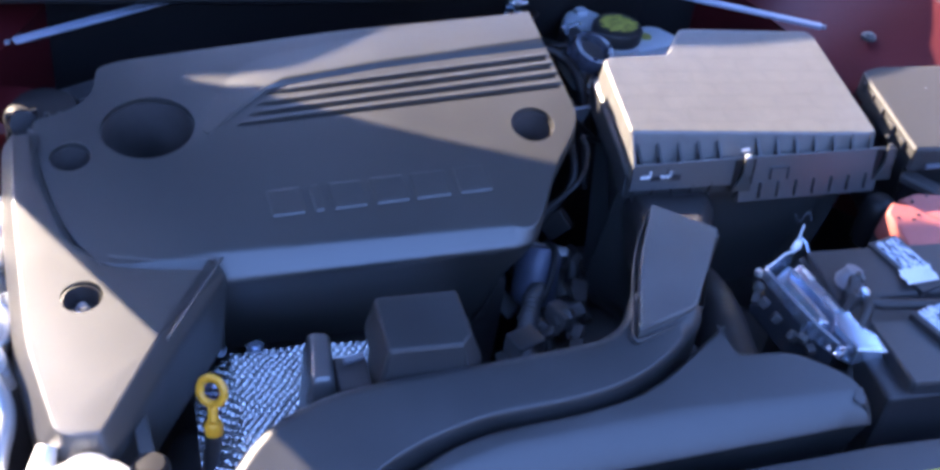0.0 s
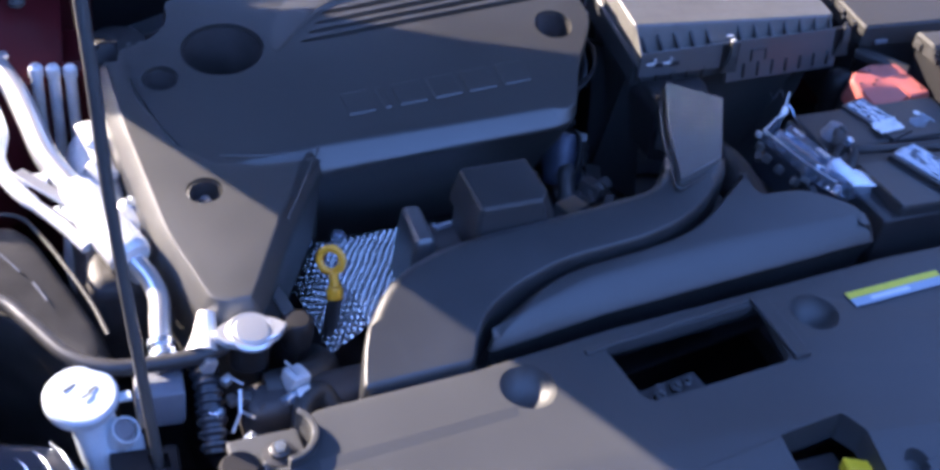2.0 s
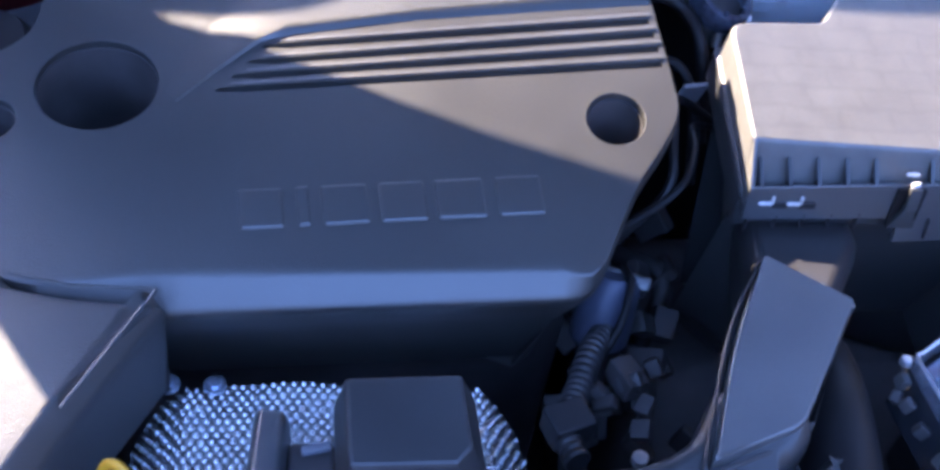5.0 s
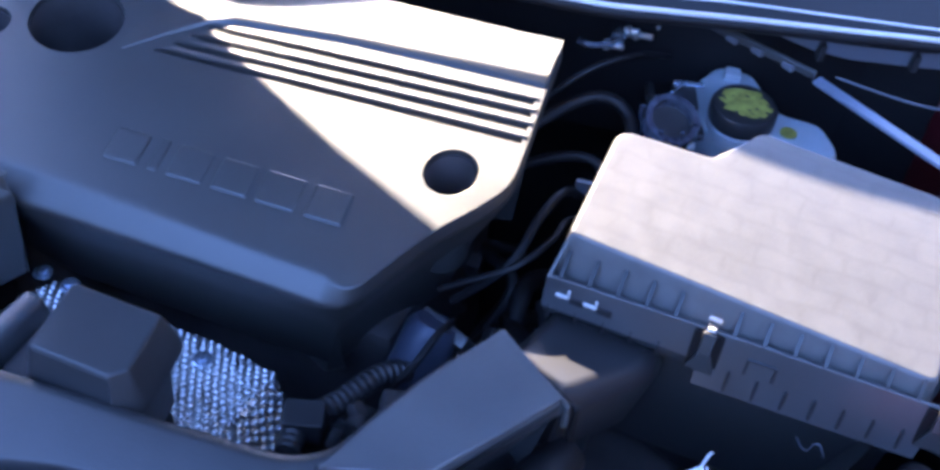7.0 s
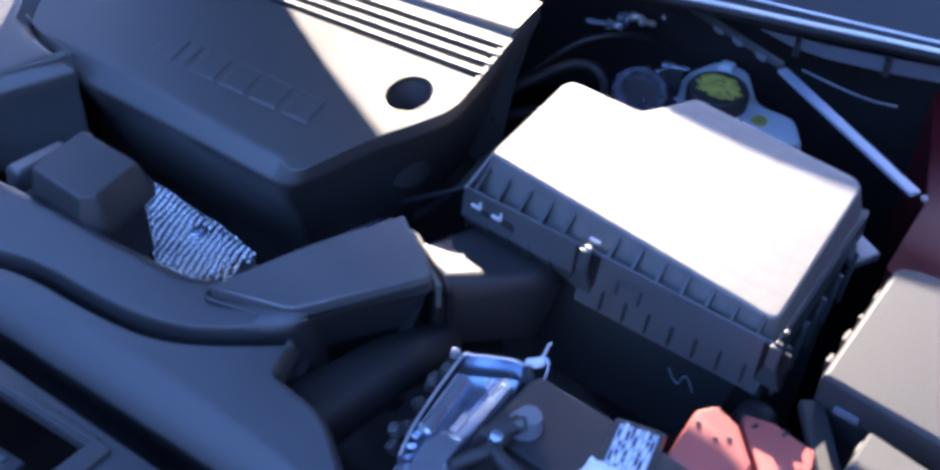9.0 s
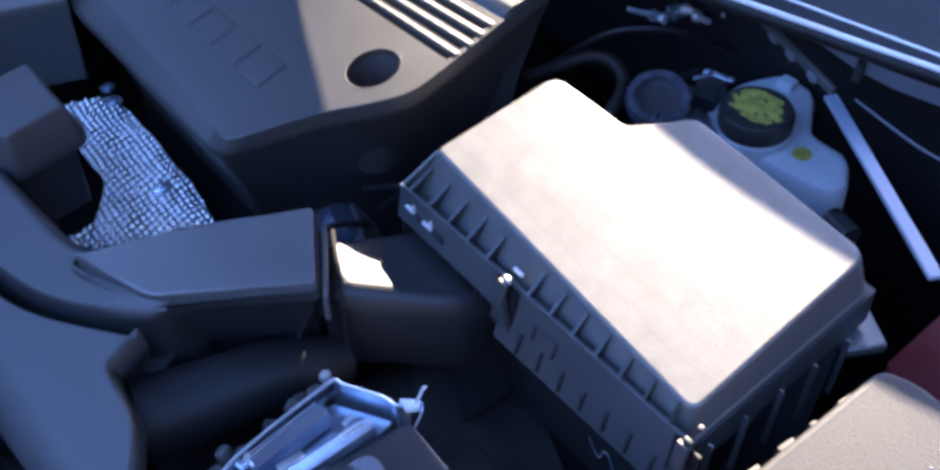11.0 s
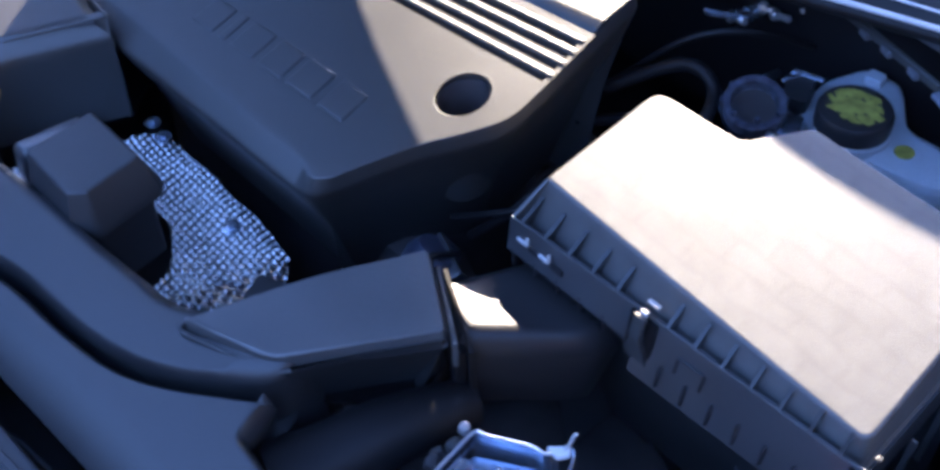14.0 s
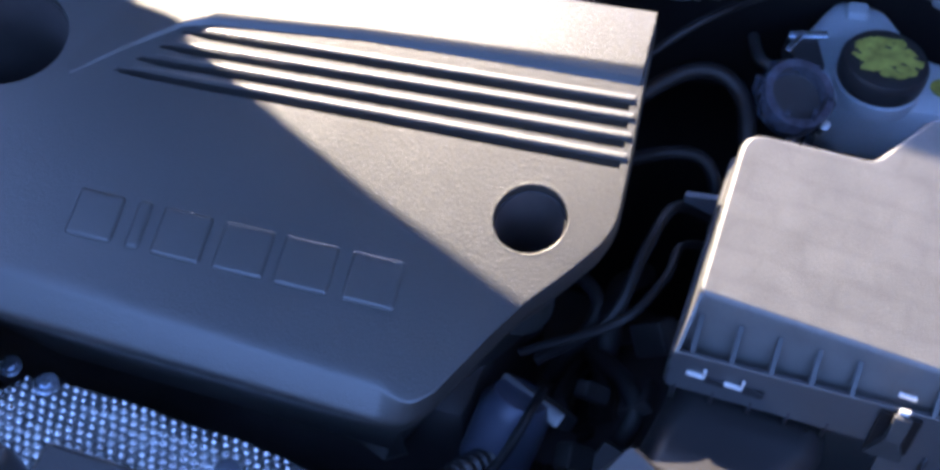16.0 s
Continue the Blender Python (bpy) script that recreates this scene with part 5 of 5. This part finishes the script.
part("pipe_bracket", join(ribbon((-0.072, 0.855, 0.882), (-0.03, 0.80, 0.878), 0.012, 0.004), ribbon((-0.07, 0.85, 0.874), (-0.045, 0.845, 0.878), 0.016, 0.005), block((0.012, 0.03, 0.006), pose(-0.035, 0.80, 0.868, 0, 0, 30), 0.002)), BRIGHT, acpipe)
part("end_fitting", join(block((0.03, 0.02, 0.018), pose(-0.074, 1.045, 0.888, 0, 0, 20), 0.004), lathe([(0, 0), (0.007, 0), (0.006, 0.014), (0, 0.014)], (-0.078, 1.04, 0.895), n=8)), BRIGHT, acpipe)

mount = thing("engine_mount", "cast aluminium engine mount, sunlit", "engine mount", (0.0, 0.88, 0.82))
part("dome", solid(rounded([(-0.03, 0.86), (-0.01, 0.825), (0.025, 0.83), (0.032, 0.89), (0.018, 0.955), (-0.018, 0.95), (-0.032, 0.905)], 0.012), [(-0.005, 0.72), (0, 0.82), (0.004, 0.845), (0.012, 0.858), (0.02, 0.861)]), ALU, mount)
for size, at in (((0.03, 0.05, 0.03), pose(0.018, 0.80, 0.842, 10, 15, -20)), ((0.022, 0.035, 0.025), pose(0.018, 0.762, 0.826, 0, -10, 15)), ((0.03, 0.045, 0.05), pose(0.008, 0.93, 0.842, 0, 0, 10)), ((0.026, 0.03, 0.03), pose(0.004, 0.865, 0.856, 20, 10, 35))):
    part("arm", block(size, at, 0.007, 3), ALU, mount)
part("arm_bolt", lathe([(0, 0), (0.010, 0), (0.010, 0.004), (0.007, 0.005), (0.007, 0.012), (0, 0.013)], (0.024, 0.815, 0.85), (0.2, -0.1, 1), 12), STEEL, mount)
part("lower_body", block((0.07, 0.2, 0.14), pose(0.005, 0.86, 0.735), 0.02, 3), VOID, mount)
for i in range(3):
    stud = single("tall_stud", lathe([(0, 0), (0.0062, 0), (0.0062, 0.125), (0.0075, 0.127), (0.0075, 0.137), (0.005, 0.14), (0, 0.14)], (-0.035 + 0.0165 * i, 0.995 - 0.004 * i, 0.76), (0.0, 0.12, 1), 12), ALU, "bright upright metal stud behind the engine mount", "stud", group="studs behind the mount")
strut_top = thing("strut_tower", "dark red strut tower beside the engine cover", "strut tower", (-0.05, 1.07, 0.85))
part("tower", solid(rounded([(-0.17, 1.0), (-0.09, 1.07), (0.03, 1.06), (0.05, 1.14), (-0.15, 1.16)], 0.015), [(0, 0.6), (0, 0.855), (0.008, 0.862)]), INNERP, strut_top)
part("tower_bolt", lathe([(0, 0), (0.010, 0), (0.010, 0.004), (0.007, 0.005), (0.007, 0.011), (0, 0.012)], (-0.035, 1.085, 0.862), n=12), STEEL, strut_top)
part("black_tank", lathe([(0, 0), (0.035, 0), (0.037, 0.01), (0.037, 0.05), (0.03, 0.06), (0, 0.062)], (0.055, 1.06, 0.83), n=24), JET, strut_top)
vac = thing("vacuum_valve", "black plastic valve with metal plate behind the cover", "valve", (0.06, 1.02, 0.87))
part("plate", block((0.03, 0.004, 0.04), pose(0.035, 1.025, 0.89, 10, 0, 15), 0.001), BLACK, vac)
part("barrel", lathe([(0, 0), (0.013, 0), (0.014, 0.01), (0.013, 0.03), (0, 0.03)], (0.03, 1.04, 0.89), (0.3, -1, 0.4), 18), BLACK, vac)
part("pin", join(block((0.004, 0.004, 0.03), pose(0.06, 1.01, 0.90), 0.001), block((0.004, 0.004, 0.034), pose(0.072, 1.008, 0.90), 0.001)), RODM, vac)

liner = thing("side_duct", "dusty black plastic side duct beside the radiator", "air duct", (-0.08, 0.75, 0.8))
part("seam_lip", sweep([(-0.155, 0.848, 0.846), (-0.085, 0.858, 0.83), (-0.06, 0.83, 0.822), (-0.03, 0.74, 0.815), (-0.02, 0.69, 0.812)], 0.0022, 8), RUBBER, liner)
for a, b in (((-0.10, 0.80, 0.8335), (-0.085, 0.775, 0.829)), ((-0.075, 0.76, 0.8265), (-0.066, 0.735, 0.824))):
    part("scuff", ribbon(a, b, 0.0016, 0.0012), STRIP, liner, "pale scuff mark")
part("body", solid(rounded([(-0.17, 0.84), (-0.082, 0.856), (-0.06, 0.83), (-0.02, 0.70), (-0.018, 0.655), (-0.055, 0.645), (-0.085, 0.69), (-0.13, 0.735), (-0.17, 0.74)], 0.012), [(0, 0.66), (0, 0.82), (0.006, 0.835), (0.016, 0.84)], lambda x, y: -0.25 * (x + 0.06) - 0.02), DUSTY, liner)
hose = single("vent_hose", sweep([(-0.16, 0.745, 0.842), (-0.109, 0.727, 0.842), (-0.085, 0.69, 0.842), (-0.06, 0.645, 0.84), (-0.03, 0.622, 0.84), (0.01, 0.616, 0.84), (0.046, 0.614, 0.842), (0.07, 0.618, 0.845)], 0.0072, 14), BLACK, "thin black rubber overflow hose", "hose")

wash = thing("washer_bottle", "white plastic washer bottle filler with a lid", "washer bottle", (-0.05, 0.58, 0.8))
part("lid", lathe([(0, -0.002), (0.029, -0.002), (0.0305, 0.002), (0.0305, 0.008), (0.028, 0.0105), (0.02, 0.011), (0, 0.0115)], (-0.056, 0.6, 0.829), (0.0, -0.12, 1), 36), WHITEP, wash, "white round lid")
part("lid_tab", block((0.012, 0.010, 0.004), pose(-0.022, 0.594, 0.831), 0.0015), WHITEP, wash)
for i, (bx, by, w_) in enumerate(((-0.064, 0.606, 0.012), (-0.052, 0.594, 0.009), (-0.046, 0.6, 0.008))):
    part("lid_mark", block((w_, 0.002, 0.0006), pose(bx, by, 0.8415, 0, 0, 30), 0), RODM, wash)
part("neck", lathe([(0.026, -0.11), (0.022, -0.05), (0.018, -0.012), (0.026, -0.004), (0.026, 0), (0, 0)], (-0.054, 0.596, 0.828), (-0.28, 0.3, 1), 24), WHITEP, wash)
part("foot_bracket", solid(rounded([(-0.047, 0.558), (-0.012, 0.555), (-0.01, 0.585), (-0.042, 0.59)], 0.008), [(0, 0.76), (0, 0.796), (0.003, 0.80)]), WHITEP, wash)
part("spout", lathe([(0.011, -0.03), (0.0125, 0), (0.0125, 0.012), (0.0105, 0.012), (0.0105, 0.006), (0, 0.006)], (-0.029, 0.573, 0.807), (0.35, -0.35, 1), 20), WHITEP, wash)
part("spout_plug", lathe([(0, 0), (0.0095, 0), (0.0095, 0.006), (0.007, 0.008), (0, 0.008)], (-0.0285, 0.5725, 0.812), (0.35, -0.35, 1), 16), STRIP, wash, "tan spout plug")
rod = thing("prop_rod", "grey steel prop rod holding up the bonnet", "prop rod", (-0.004, 0.541, 0.8))
part("rod", sweep([(-0.004, 0.541, 0.79), (-0.012, 0.565, 0.9), (-0.022, 0.59, 1.05), (-0.028, 0.61, 1.2), (-0.045, 0.70, 1.5), (-0.07, 0.92, 1.62)], 0.005, 12, 4), RODM, rod)
part("socket", solid(rounded([(-0.042, 0.562), (0.014, 0.556), (0.009, 0.505), (-0.046, 0.517)], 0.003), [(0, 0.72), (0, 0.800), (0.0015, 0.803)], holes=[([(-0.012, 0.535), (0.004, 0.532), (0.004, 0.548), (-0.012, 0.55)], 0.01, True, 0.001)]), JET, rod)
single("grey_connector", block((0.042, 0.03, 0.04), pose(0.009, 0.606, 0.806, 0, 0, -6), 0.004), STRIP, "grey rectangular connector beside the prop rod", "connector")
single("corrugated_hose", sweep([(0.047, 0.635, 0.826), (0.05, 0.61, 0.815), (0.048, 0.58, 0.80), (0.045, 0.55, 0.785)], 0.0105, 16, ribs=(0.009, 0.003)), GLOSSB, "black corrugated hose under the radiator cap", "hose")
rad = thing("coolant_filler", "aluminium radiator cap with two ears on its neck", "radiator cap", (0.09, 0.61, 0.85))
part("cap", join(lathe([(0, 0), (0.020, 0), (0.0215, 0.002), (0.0215, 0.005), (0.019, 0.0075), (0.016, 0.007), (0.0145, 0.009), (0, 0.01)], (0.09, 0.612, 0.858), (0.05, -0.12, 1), 32),
                 solid(rounded([(0.056, 0.616), (0.07, 0.599), (0.110, 0.599), (0.124, 0.613), (0.11, 0.626), (0.07, 0.628)], 0.006), [(0, 0.857), (0, 0.863), (0.001, 0.864)])), BRIGHT, rad, "bright pressed cap")
part("neck", lathe([(0, 0), (0.018, 0), (0.018, 0.03), (0.019, 0.035), (0, 0.035)], (0.09, 0.617, 0.824), n=24), JET, rad)
part("neck_pipe", sweep([(0.06, 0.65, 0.856), (0.054, 0.63, 0.846), (0.05, 0.618, 0.84)], lambda t: 0.008 + 0.008 * t, 14), ALU, rad, "pale metal pipe stub")
part("clip_piece", join(block((0.012, 0.01, 0.014), pose(0.052, 0.607, 0.836, 0, 20, 10), 0.002), block((0.01, 0.008, 0.01), pose(0.066, 0.60, 0.82, 10, 0, 30), 0.002)), BRIGHT, rad)
part("tank", block((0.15, 0.04, 0.05), pose(0.15, 0.585, 0.785), 0.012, 3), VOID, rad)
part("outlet_hose", sweep([(0.10, 0.60, 0.80), (0.13, 0.60, 0.80), (0.16, 0.62, 0.79), (0.165, 0.66, 0.76)], 0.016, 14), RUBBER, rad)
arm = thing("bracket_arm", "tan sunlit bracket arm with black rubber end", "bracket", (0.13, 0.67, 0.83))
part("arm", ribbon((0.127, 0.70, 0.842), (0.134, 0.645, 0.842), 0.012, 0.006), RODM, arm)
part("rubber_end", lathe([(0, -0.02), (0.014, -0.02), (0.0155, -0.01), (0.0155, 0.004), (0.011, 0.01), (0, 0.011)], (0.136, 0.628, 0.842), n=20), JET, arm)
part("plug", join(block((0.02, 0.02, 0.02), pose(0.125, 0.59, 0.815, 0, 10, 20), 0.003), block((0.014, 0.012, 0.016), pose(0.128, 0.572, 0.812, 20, 0, 10), 0.002)), ALU, arm)
part("loop", sweep([(0.118, 0.545, 0.80), (0.126, 0.565, 0.81), (0.145, 0.575, 0.81), (0.155, 0.56, 0.795)], 0.009, 12), RUBBER, arm)
for a, b in (((0.066, 0.6, 0.826), (0.078, 0.588, 0.824)), ((0.074, 0.585, 0.822), (0.07, 0.566, 0.812)), ((0.07, 0.57, 0.812), (0.08, 0.556, 0.815)), ((0.07, 0.568, 0.811), (0.06, 0.552, 0.806)), ((0.118, 0.6, 0.83), (0.126, 0.585, 0.826))):
    part("wire_clip", ribbon(a, b, 0.0028, 0.0014), BRIGHT, arm, "bright spring clip")
for i in range(9):
    part("clip", block((0.008 + 0.006 * rng.random(), 0.008, 0.012), pose(rng.uniform(0.05, 0.13), rng.uniform(0.53, 0.59), rng.uniform(0.795, 0.815), rng.uniform(0, 90), 0, rng.uniform(0, 90)), 0.002), rng.choice((VOID, STEEL, HOUSE, ALU)), arm)
lampg = thing("headlamp", "clear headlamp with chrome ribs at the car's corner", "headlamp", (-0.1, 0.55, 0.78))
part("housing", solid(rounded([(-0.2, 0.40), (-0.05, 0.47), (-0.045, 0.53), (-0.075, 0.592), (-0.13, 0.612), (-0.2, 0.6)], 0.015), [(0, 0.66), (0, 0.78), (0.008, 0.795), (0.02, 0.80)]), GLOSSB, lampg)
for i in range(3):
    part("chrome_rib", sweep([(-0.085 - 0.016 * i, 0.592 - 0.004 * i, 0.795), (-0.075 - 0.016 * i, 0.56, 0.807), (-0.062 - 0.016 * i, 0.51, 0.803)], 0.0014, 10), STEEL, lampg)
